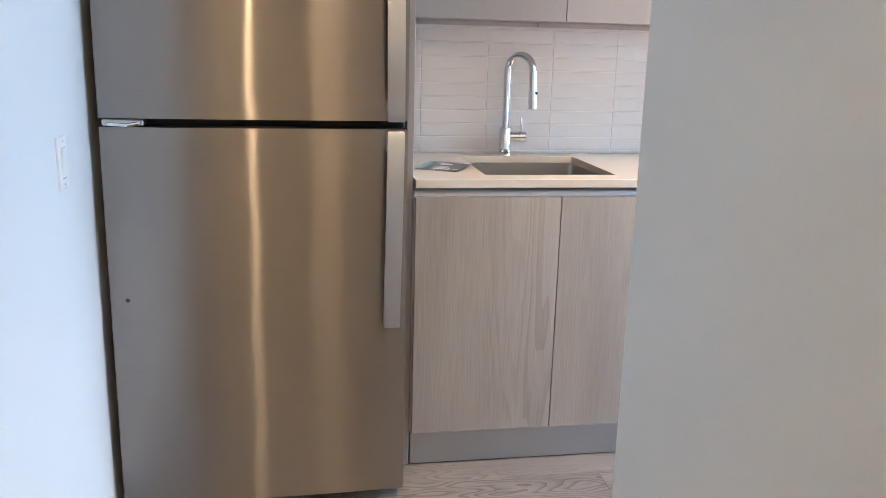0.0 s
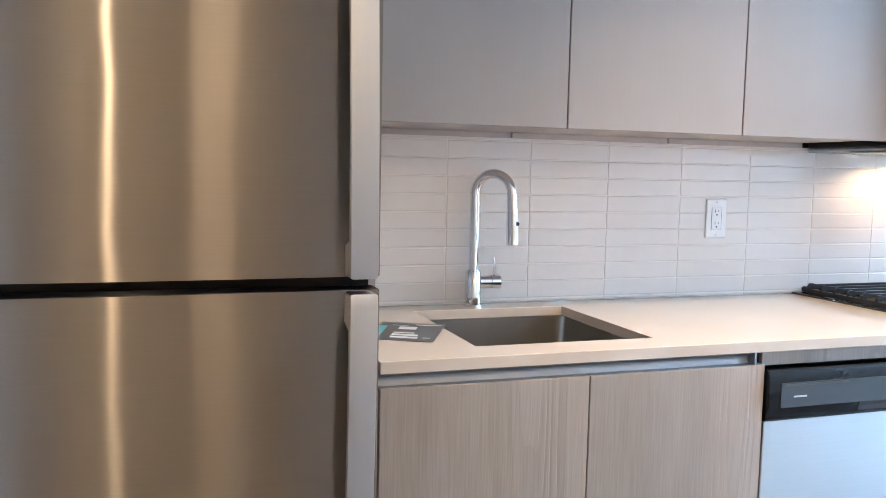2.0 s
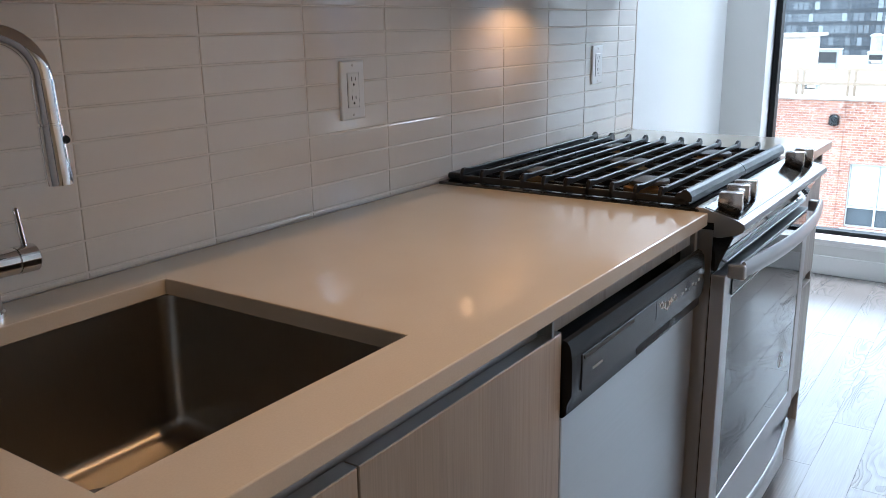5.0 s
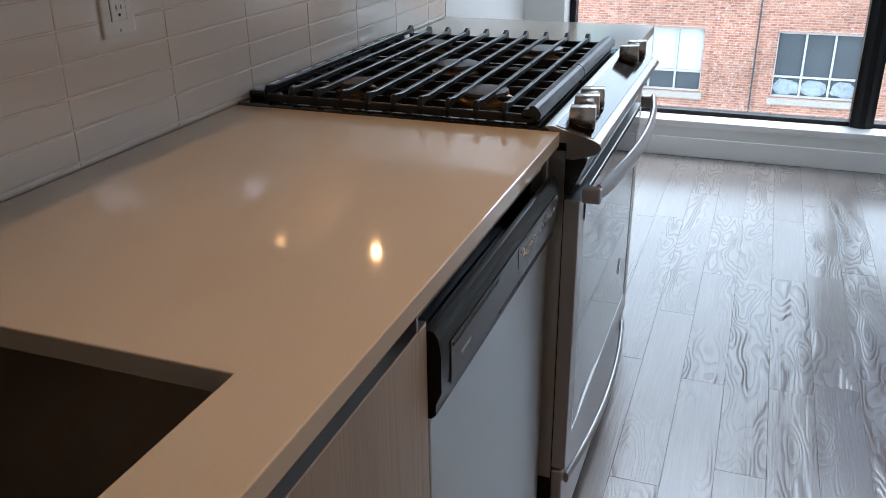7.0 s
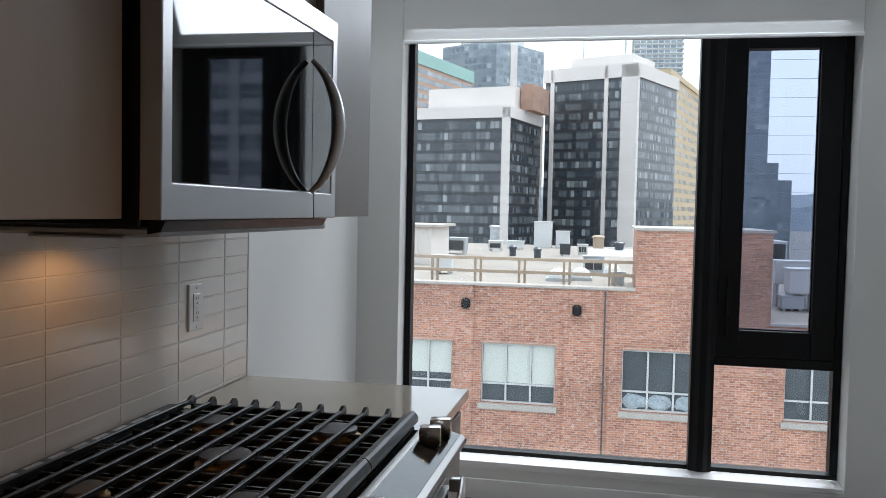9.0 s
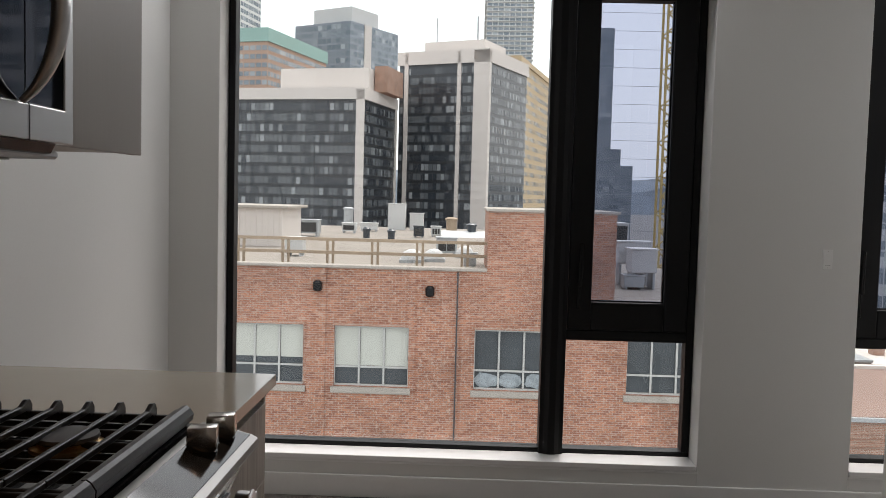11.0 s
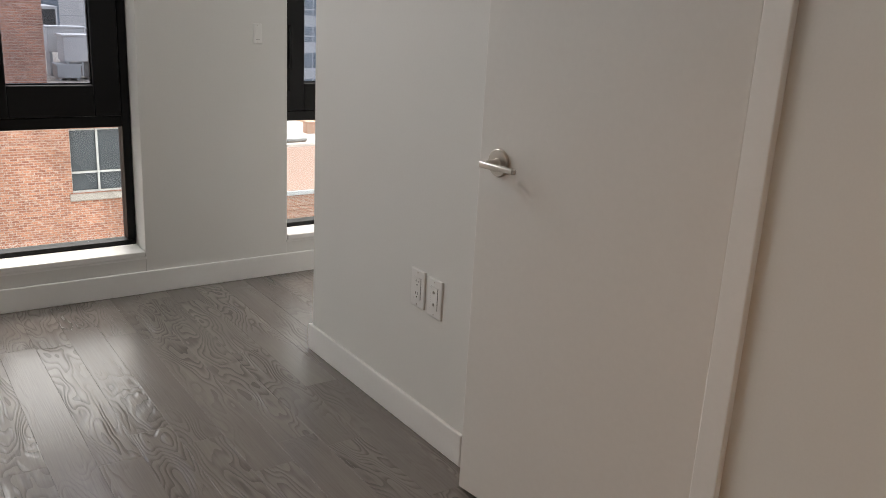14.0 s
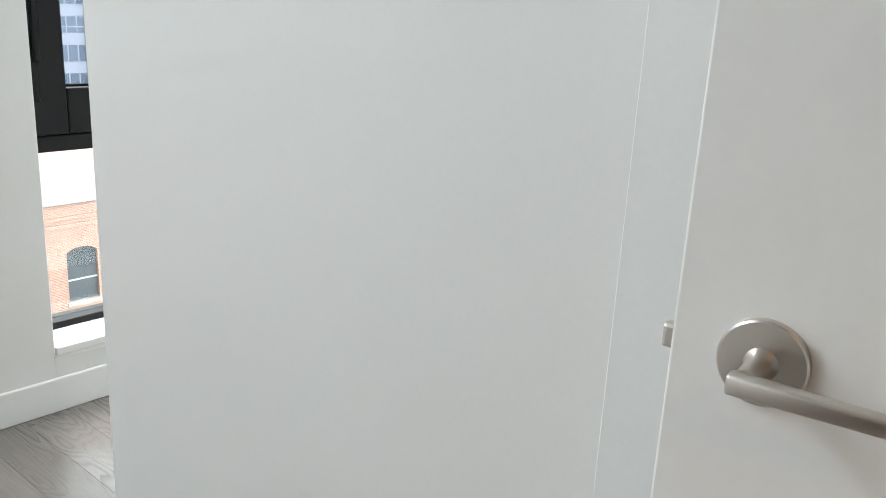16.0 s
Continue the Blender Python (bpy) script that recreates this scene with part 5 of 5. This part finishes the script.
# ---- outside ----
GROUND = -22.0
structure("ground", boxed(4.9, 3500, -2500, 2500, GROUND - 1, GROUND), M_GROUND, "grey city ground far below", "ground")


def brick_block():
    b = thing("brick_building", "old red brick warehouse with timber roof railing", "building", (32, 0, GROUND))
    x, roof, left, right = 32.0, -1.42, 22.0, -12.5
    z0, z1 = -5.85, -3.58
    wins = [(13.6, 10.82), (7.66, 4.88), (3.73, 0.95), (-1.487, -4.27), (-7.135, -9.92)]
    bm = bmesh.new()
    box(bm, x, x + 0.5, right, left, GROUND, z0)
    low = roof - 1.05
    box(bm, x, x + 0.5, -6.58, left, z1, roof)
    box(bm, x, x + 0.5, right, -6.58, z1, low)
    edge = left
    for a, c in wins:
        box(bm, x, x + 0.5, a, edge, z0, z1)
        edge = c
    box(bm, x, x + 0.5, right, edge, z0, z1)
    box(bm, x + 0.5, 76, -6.58, left, GROUND, roof - 0.25)
    box(bm, x + 0.5, 76, right, -6.58, GROUND, low - 0.25)
    for a, c in ((0.66, -0.93), (4.75, 4.05)):
        box(bm, x - 0.045, x - 0.001, c, a, GROUND, roof - 0.02)
    box(bm, x - 0.004, x + 5.5, -6.58, -1.885, low - 0.2, 0.80)
    part("wall", bm, M_BRICK, b, "weathered red brick with pale mortar patches")
    for y0, y1, zr in ((-1.885, left, roof), (right, -6.58, low)):
        part("coping", boxed(x - 0.10, x + 0.55, y0, y1, zr, zr + 0.10, 0.01), M_STONE, b)
        part("roof", boxed(x + 0.55, 76, y0, y1, zr - 0.24, zr - 0.12), M_ROOF, b, "tan gravel roof")
    part("roof", boxed(x + 5.5, 76, -6.58, -1.885, roof - 0.24, roof - 0.12), M_ROOF, b)
    part("coping", boxed(x - 0.09, x + 5.6, -6.68, -1.80, 0.80, 0.90, 0.01), M_STONE, b)
    rng = random.Random(5)
    for n, (a, c) in enumerate(wins):
        w = part("window", boxed(x + 0.14, x + 0.20, c, a, z0, z0 + 0.07), M_OFRAME, b, "steel sash window")
        part("sill", boxed(x - 0.09, x + 0.14, c - 0.10, a + 0.10, z0 - 0.24, z0 - 0.02, 0.01), M_STONE, w)
        part("lintel", boxed(x - 0.01, x + 0.12, c - 0.05, a + 0.05, z1, z1 + 0.10), M_BRICK2, w)
        third = (a - c) / 3
        zm = z0 + 0.72
        for k in range(4):
            part("sash_bar", boxed(x + 0.13, x + 0.21, c + third * k - 0.035, c + third * k + 0.035, z0 + 0.07, z1 - 0.07), M_OFRAME, w)
        for z in (zm, z1 - 0.035):
            part("sash_bar", boxed(x + 0.135, x + 0.205, c, a, z - 0.035, z + 0.035), M_OFRAME, w)
        for k in range(3):
            ya, yb = c + third * k + 0.035, c + third * (k + 1) - 0.035
            part("pane", boxed(x + 0.22, x + 0.23, ya, yb, z0 + 0.07, zm - 0.035), M_OPANE, w)
            part("pane", boxed(x + 0.22, x + 0.23, ya, yb, zm + 0.035, z1 - 0.07), M_OPANE, w)
            if n in (1, 2, 0):
                part("roller_blind", boxed(x + 0.212, x + 0.218, ya + 0.01, yb - 0.01, zm + (0.04 if n == 2 else 0.28), z1 - 0.07), M_SHADE, w, "drawn pale roller blind")
            elif n == 3:
                bm = bmesh.new()
                bmesh.ops.create_icosphere(bm, subdivisions=2, radius=0.42, matrix=Matrix.Translation((x + 0.19, (ya + yb) / 2, z0 + 0.34)) @ Matrix.Diagonal((0.06, 1.0, 0.68, 1)))
                for v in bm.verts:
                    v.co += Vector((0, rng.uniform(-0.07, 0.07), rng.uniform(-0.07, 0.07)))
                part("plastic_bag", bm, M_BAG, w, "pale crumpled plastic behind the pane", smooth=True)
    for y, z in ((4.35, -2.10), (0.20, -2.19)):
        w = part("wall_lamp", lathe(bmesh.new(), [(0.10, 0), (0.17, 0.06), (0.17, 0.32), (0.09, 0.40)], Matrix.Translation((x - 0.18, y, z - 0.2)), 14), M_BLACK, b, "dark bulkhead wall lamp", smooth=True)
        part("bracket", boxed(x - 0.18, x, y - 0.06, y + 0.06, z - 0.08, z + 0.08), M_BLACK, w)
    # dark strip drawn in place of the pilaster's edge line and shadow
    part("pilaster_shade_strip", boxed(x - 0.10, x - 0.046, -0.84, -0.79, GROUND, roof - 0.05), M_BURNER, b, "thin dark strip for the pilaster's edge and shadow")
    r = thing("roof_railing", "weathered timber railing along the roof edge", "railing", (33.2, 8, roof))
    for k in range(13):
        y = -1.2 + 1.72 * k
        for dy in (0.0, 0.22):
            part("post", boxed(33.10, 33.20, y + dy, y + dy + 0.09, roof - 0.12, roof + 0.98), M_TIMBER, r)
    for z in (0.42, 0.92):
        part("rail", boxed(33.02, 33.10, -1.9, 20.0, roof + z, roof + z + 0.12), M_TIMBER, r)
    return roof - 0.12


ROOF = brick_block()


def roof_box(name, label, cat, x, y, w, d, h, mat, legs=0.0, vents=0, base=ROOF):
    """A roof unit: a cabinet on feet, a lid, and louvred openings on its face."""
    u = thing(name, label, cat, (x, y, base))
    part("cabinet", boxed(x, x + d, y - w / 2, y + w / 2, base + legs, base + h, 0.02), mat, u)
    part("lid", boxed(x - 0.05, x + d + 0.05, y - w / 2 - 0.05, y + w / 2 + 0.05, base + h, base + h + 0.06), mat, u)
    if legs:
        for sy in (-1, 1):
            part("foot", boxed(x + 0.05, x + d - 0.05, y + sy * (w / 2 - 0.12) - 0.05, y + sy * (w / 2 - 0.12) + 0.05, base, base + legs), M_GALV, u)
    for k in range(vents):
        ya = y - w / 2 + 0.08 + k * (w - 0.16) / vents
        part("louvre", boxed(x - 0.02, x, ya + 0.02, ya + (w - 0.16) / vents - 0.02, base + legs + 0.1, base + h - 0.12), M_SLOT, u)


LOW_ROOF = ROOF - 1.05
roof_box("air_conditioner", "grey rooftop air conditioning unit", "roof unit", 56, 9.4, 1.6, 1.2, 1.05, M_GALV, 0.2, 1)
roof_box("air_conditioner", "white rooftop air conditioning unit", "roof unit", 38.5, 6.6, 0.8, 0.8, 0.8, M_WHITE, 0.15)
roof_box("air_conditioner", "dark double-louvred rooftop unit", "roof unit", 42, -0.15, 1.0, 1.0, 0.8, M_GALV, 0.1, 2)
roof_box("air_conditioner", "small dark rooftop fan box", "roof unit", 58, 2.1, 0.7, 0.7, 0.75, M_PANEL, 0.1, 1)
roof_box("air_conditioner", "small pale rooftop fan box", "roof unit", 60, 1.0, 0.7, 0.7, 0.7, M_WHITE, 0.1, 3)
roof_box("air_conditioner", "small white rooftop condenser", "roof unit", 62, 7.4, 1.0, 0.8, 0.7, M_WHITE, 0.15, 1)
roof_box("air_conditioner", "low white rooftop condenser", "roof unit", 66, 6.4, 1.3, 0.9, 0.6, M_WHITE, 0.1)
roof_box("electrical_box", "grey electrical cabinet at the parapet", "roof unit", 33.9, -1.25, 0.5, 0.3, 0.62, M_GALV, 0.15)
roof_box("duct_unit", "tall white rooftop ductwork", "roof unit", 70, 4.6, 1.4, 1.4, 2.1, M_WHITE)
roof_box("duct_unit", "white ventilation duct on the roof", "roof unit", 70.5, 3.0, 1.1, 1.2, 1.35, M_WHITE, 0.0)
roof_box("roof_unit", "white cooling unit on the lower roof", "roof unit", 38.5, -9.0, 1.15, 1.2, 1.75, M_WHITE, 0.75, 0, LOW_ROOF)
roof_box("roof_unit", "white cooling unit on the lower roof", "roof unit", 40.2, -8.9, 1.5, 0.9, 2.0, M_WHITE, 1.0, 0, LOW_ROOF)
roof_box("roof_unit", "grey pump cabinet on the lower roof", "roof unit", 38.3, -8.55, 0.9, 0.9, 0.6, M_GALV, 0.1, 0, LOW_ROOF)
roof_box("roof_hut", "white roof hut with a small window", "roof hut", 60, -11.4, 2.0, 4.0, 2.3, M_WHITE, 0.0, 1, LOW_ROOF)
roof_box("roof_hut", "red brick roof hut", "roof hut", 70, -9.6, 2.2, 4.0, 2.2, M_BRICK2, 0.0, 0, LOW_ROOF)


def roof_shed():
    s = thing("roof_shed", "pale ribbed-metal roof shed with a dark eave", "shed", (45, 10, ROOF))
    part("wall", boxed(45, 50, 8.55, 16, ROOF, 0.45), M_PALE, s)
    for k in range(24):
        part("rib", boxed(44.96, 45.0, 8.7 + 0.3 * k, 8.78 + 0.3 * k, ROOF, 0.45), M_PALE, s)
    part("roof", boxed(44.7, 50.3, 8.2, 16.2, 0.451, 0.60, 0.02), M_STONE, s)


roof_shed()


def chimney(x, y, h, r, mat, label):
    c = thing("roof_vent", label, "roof vent", (x, y, ROOF))
    part("stack", lathe(bmesh.new(), [(r, 0), (r, h)], Matrix.Translation((x, y, ROOF)), 14), mat, c, smooth=True)
    part("cap", lathe(bmesh.new(), [(r * 1.25, h + 0.001), (r * 1.25, h + 0.10), (r * 0.6, h + 0.22)], Matrix.Translation((x, y, ROOF)), 14), mat, c, smooth=True)


chimney(74, 9.1, 1.5, 0.40, M_GALV, "tall galvanised roof vent with a cap")
chimney(64, 0.0, 1.1, 0.40, M_TIMBER, "stubby brown roof stack")
chimney(62, -1.5, 0.75, 0.32, M_PANEL, "dark metal mushroom roof vent")
chimney(56, 5.4, 0.5, 0.22, M_PANEL, "small dark roof vent")
chimney(54, 3.6, 0.5, 0.22, M_PANEL, "dark mushroom roof vent")


def skylight(x, y, r):
    s = thing("skylight", "white domed rooftop skylight", "skylight", (x, y, ROOF))
    part("kerb", boxed(x - r * 1.05, x + r * 1.05, y - r * 1.05, y + r * 1.05, ROOF, ROOF + 0.14), M_GALV, s)
    part("dome", lathe(bmesh.new(), [(r, 0.14), (r * 0.93, 0.30), (r * 0.72, 0.44), (r * 0.4, 0.53), (r * 0.05, 0.56)], Matrix.Translation((x, y, ROOF)), 20), M_WHITE, s, smooth=True)


skylight(37.0, 1.2, 0.50)
skylight(37.8, 0.3, 0.46)
skylight(40.5, -1.05, 0.42)
tagged(part("glass_roof", extrude_profile(bmesh.new(), [(60, ROOF), (62, ROOF + 0.4), (64, ROOF)], "y", -2.5, 0.9), M_WHITE), "long white pitched rooflight", "skylight")


def tower(name, label, corner, turn, front, side, top, storey, bay, wall, pane, frac=0.72, piers=None, pier_mat=None, crown=0.0, crown_mat=None, slab=None, gap=0.08):
    """A city block seen from one corner: the front runs to the left of the corner (+y), the side away from it; windows are slabs set in rows."""
    base = Matrix.Translation((corner[0], corner[1], 0)) @ Matrix.Rotation(radians(-turn), 4, "Z")
    t = thing(name, label, "building", (corner[0], corner[1], GROUND))

    def put(nm, bm, mat, lab="", parent=t):
        bmesh.ops.transform(bm, matrix=base, verts=bm.verts[:])
        return part(nm, bm, mat, parent, lab)
    put("wall", boxed(0, side, 0, front, GROUND, top), wall)
    verts, faces = [], []

    def quad_box(a, b):
        i = len(verts)
        (ax, ay, az), (bx, by, bz) = a, b
        verts.extend([(ax, ay, az), (bx, ay, az), (bx, by, az), (ax, by, az), (ax, ay, bz), (bx, ay, bz), (bx, by, bz), (ax, by, bz)])
        faces.extend([tuple(i + k for k in q) for q in ((0, 3, 2, 1), (4, 5, 6, 7), (0, 1, 5, 4), (1, 2, 6, 5), (2, 3, 7, 6), (3, 0, 4, 7))])
    z = top - crown - storey
    low = GROUND + 6
    while z > low:
        nf, ns = max(1, int(front / bay)), max(1, int(side / bay))
        for k in range(nf):
            w = front / nf
            quad_box((-0.05, w * k + w * gap, z), (0.02, w * (k + 1) - w * gap, z + storey * frac))
        for k in range(ns):
            w = side / ns
            quad_box((w * k + w * gap, -0.05, z), (w * (k + 1) - w * gap, 0.02, z + storey * frac))
        if slab:
            bm = boxed(-slab, side, -slab, front + slab, z - 0.5, z - 0.05)
            put("balcony", bm, pier_mat)
        z -= storey
    me = bpy.data.meshes.new("windows")
    me.from_pydata(verts, [], faces)
    me.materials.append(pane)
    me.transform(base)
    ob = new("windows", me)
    ob.parent = t
    ob.matrix_parent_inverse = t.matrix_basis.inverted()
    tagged(ob, "rows of window panes", kind="stuff")
    for k, (face, p, w) in enumerate(piers or ()):
        if face == "f":
            put("pier", boxed(-0.5, -0.06, p, p + w, GROUND, top), pier_mat)
        else:
            put("pier", boxed(p, p + w, -0.5, -0.06, GROUND, top), pier_mat)
    if crown:
        put("crown", boxed(-0.5, side + 0.5, -0.5, front + 0.5, top - crown, top + 0.4), crown_mat or pier_mat)
    return t, put


# two black glass office blocks with pale frames
t, put = tower("office_building", "low black glass office block with pale concrete frame", (219.1, 25.9), 13, 46, 27, 28.2, 2.75, 1.30, M_SPANDREL, M_PANES,
               0.66, [("f", -0.4, 2.2), ("f", 44.6, 1.6), ("s", 26.2, 0.8)], M_PALE, 2.6)
put("penthouse", boxed(6, 22, 0.8, 26, 28.6, 34.5), M_PALE, "pale rooftop plant room")
put("penthouse", boxed(10, 24, -3.0, 0.6, 28.6, 35.5), M_BRICK2, "brown rooftop plant room")
t, put = tower("office_building", "tall black glass office block with pale concrete piers", (239.1, -6.3), 24, 28, 31, 42.3, 2.75, 1.25, M_SPANDREL, M_PANES,
               0.66, [("f", -0.4, 4.6), ("f", 8.2, 1.1), ("f", 25.0, 1.2), ("s", -0.4, 1.4)], M_PALE, 3.4)
put("penthouse", boxed(4, 20, 3, 22, 42.7, 46.0), M_PALE, "pale rooftop plant room")
put("mast", boxed(6, 6.4, 6, 6.4, 46.0, 53), M_GALV)
put("mast", boxed(9, 9.3, 20.5, 20.8, 46.0, 54), M_GALV)
tower("apartment_building", "beige stone tower with small windows", (300, -18.6), 15, 26, 60, 50.5, 3.3, 2.4, M_BEIGE, M_PANES2, 0.5, gap=0.3, crown=1.5, crown_mat=M_BEIGE)
tower("office_building", "pink stucco block with green metal top", (340, 79.4), 14, 40, 58, 66, 3.4, 2.6, M_PINK, M_PANES2, 0.55, crown=5.0, crown_mat=M_GREEN)
t, put = tower("office_building", "blue-grey glass tower with pale piers", (450, 62), 30, 38, 44, 92, 3.6, 3.0, M_BLUEG, M_PANES2, 0.7, [("s", 12, 6)], M_PALE)
put("penthouse", boxed(6, 30, -10 + 14, 30, 92, 101), M_WHITE, "white drum-like plant room")
tower("apartment_building", "white balconied tower against the sky", (600, -44), 0, 32, 30, 230, 3.3, 4.0, M_WHITEB, M_PANES2, 0.6, pier_mat=M_WHITEB, slab=1.2)
tower("apartment_building", "pale glass tower at the sky line", (420, 112), 10, 30, 24, 140, 3.4, 3.0, M_WHITEB, M_PANES2, 0.6)
tower("apartment_building", "blue-grey tower in the haze", (420, -71), 0, 18, 30, 85, 3.3, 3.0, M_BLUEG, M_PANES2, 0.6)
tower("apartment_building", "stepped blue-grey block in the haze", (428, -77.5), 0, 12, 20, 27, 3.3, 3.0, M_BLUEG, M_PANES2, 0.6)
tower("apartment_building", "low grey block in the haze", (432, -84.5), 0, 9, 30, 19, 3.3, 3.0, M_BLUEG, M_PANES2, 0.6)
t, put = tower("apartment_building", "white concrete apartment block with gridded windows", (94, -70.6), 0, 33, 25, 62, 3.0, 1.1, M_WHITEB, M_PANES2, 0.58, [("f", 4.4 * k, 1.1) for k in range(8)], M_WHITEB, gap=0.07)
for k in range(22):
    put("transom", boxed(-0.12, -0.055, 1.1, 32, 59.0 - 3.0 * k + 0.58, 59.0 - 3.0 * k + 0.72), M_WHITEB)


def low_brick():
    b = thing("brick_building", "low orange brick building with an arched window", "building", (40, -22, GROUND))
    x, roof = 40.0, -8.45
    bm = bmesh.new()
    wins = [(-15.6, -17.0), (-19.0, -20.5), (-22.6, -24.1), (-26.4, -27.9)]
    z0, z1 = -13.4, -10.75
    box(bm, x, x + 0.5, -34, -13.5, GROUND, z0)
    box(bm, x, x + 0.5, -34, -13.5, z1, roof)
    edge = -13.5
    for a, c in wins:
        box(bm, x, x + 0.5, a, edge, z0, z1)
        edge = c
    box(bm, x, x + 0.5, -34, edge, z0, z1)
    box(bm, x + 0.5, 52, -34, -13.5, GROUND, roof - 0.2)
    box(bm, x - 0.08, x, -34, -13.5, -9.75, -9.55)
    box(bm, x - 0.08, x, -34, -13.5, -9.35, -9.20)
    part("wall", bm, M_BRICK2, b, "orange brick wall with string courses")
    part("roof", boxed(x - 0.1, 52, -34, -13.5, roof, roof + 0.12), M_ROOFP, b, "pinkish flat roof")
    part("parapet", boxed(51.7, 52.2, -34, -13.5, roof - 0.2, roof + 0.30), M_PALE, b, "pale parapet at the far roof edge")
    part("gutter", boxed(x - 0.25, x - 0.1, -34, -13.5, roof - 0.12, roof + 0.1, 0.02), M_GALV, b)
    for a, c in wins:
        w = part("window", boxed(x + 0.15, x + 0.2, c, a, z0, z1), M_OPANE, b, "dark sash window under a brick arch")
        mid, r = (a + c) / 2, (a - c) / 2
        pts = [(c, z1), (c, z1 - 0.32)] + [(mid - r * math.cos(math.pi * k / 8), z1 - 0.32 + 0.32 * math.sin(math.pi * k / 8) * 0.98) for k in range(1, 8)] + [(a, z1 - 0.32), (a, z1)]
        part("arch", extrude_profile(bmesh.new(), pts, "x", x + 0.01, x + 0.14), M_BRICK2, w)
        part("sash_bar", boxed(x + 0.12, x + 0.15, c, a, z0 + 1.0, z0 + 1.08), M_OFRAME, w)
        part("sill", boxed(x - 0.08, x + 0.15, c - 0.1, a + 0.1, z0 - 0.18, z0), M_STONE, w)


low_brick()


def row_roofs():
    """Mixed low roofs of the block behind the orange brick building."""
    rng = random.Random(12)
    mats = (M_GREEN, M_WHITE, M_STONE, M_GALV, M_PALE, M_BRICK2)
    y = -14.0
    for k in range(7):
        w, h = rng.uniform(2.6, 4.2), rng.uniform(0.3, 1.5)
        b = thing("row_house", "low town house with a plain flat roof", "building", (60, y - w / 2, GROUND), "town houses behind the brick building")
        part("wall", boxed(54, 66, y - w + 0.05, y, GROUND, -9.6 + h), mats[(k + 5) % 6], b)
        part("roof", boxed(53.8, 66.2, y - w + 0.02, y + 0.03, -9.599 + h, -9.45 + h), mats[k % 6], b)
        part("chimney", boxed(57, 57.8, y - w * 0.6, y - w * 0.6 + 0.7, -9.449 + h, -8.6 + h), M_BRICK2, b)
        y -= w


row_roofs()


def crane():
    c = thing("tower_crane", "yellow lattice mast of a tower crane", "crane", (96, -24, GROUND))
    y0, x0, w = -25.1, 96.0, 2.4
    for dx in (0, w):
        for dy in (0, w):
            part("leg", boxed(x0 + dx - 0.12, x0 + dx + 0.12, y0 + dy - 0.12, y0 + dy + 0.12, GROUND, 60), M_YELLOW, c)
    z = GROUND
    k = 0
    while z < 58:
        part("tie", boxed(x0 - 0.08, x0 + 0.08, y0, y0 + w, z - 0.08, z + 0.08), M_YELLOW, c)
        a, b = (y0, y0 + w) if k % 2 else (y0 + w, y0)
        part("brace", sweep(bmesh.new(), [(x0, a, z), (x0, b, z + 2.0)], 0.09, 6, up=(1, 0, 0)), M_YELLOW, c)
        part("brace", sweep(bmesh.new(), [(x0 + w, b, z), (x0 + w, a, z + 2.0)], 0.09, 6, up=(1, 0, 0)), M_YELLOW, c)
        # thin grey level line running out beside the mast at each step
        part("level_line", boxed(x0 - 0.02, x0 + 0.02, y0 + w, y0 + w + 9.0, z - 0.02, z + 0.02), M_GALV, c)
        z += 2.0
        k += 1


crane()


def far_hills():
    """Wooded rise along the horizon."""
    bm = bmesh.new()
    rng = random.Random(3)
    prev = None
    for k in range(81):
        y = -1600 + 40 * k
        h = 33 + 8 * math.sin(k * 0.31) + rng.uniform(-4, 4)
        ring = [bm.verts.new((1500, y, GROUND)), bm.verts.new((1560, y, GROUND + h * 1.4)), bm.verts.new((1900, y, GROUND + h * 2.0)), bm.verts.new((1960, y, GROUND))]
        if prev:
            for i in range(4):
                bm.faces.new((prev[i], prev[(i + 1) % 4], ring[(i + 1) % 4], ring[i]))
        prev = ring
    bmesh.ops.recalc_face_normals(bm, faces=bm.faces[:])
    structure("backdrop", bm, M_HILL, "distant wooded hills at the horizon", "hills")


far_hills()

# ---- the pieces of floor and backsplash ----
floor_boards()
backsplash()
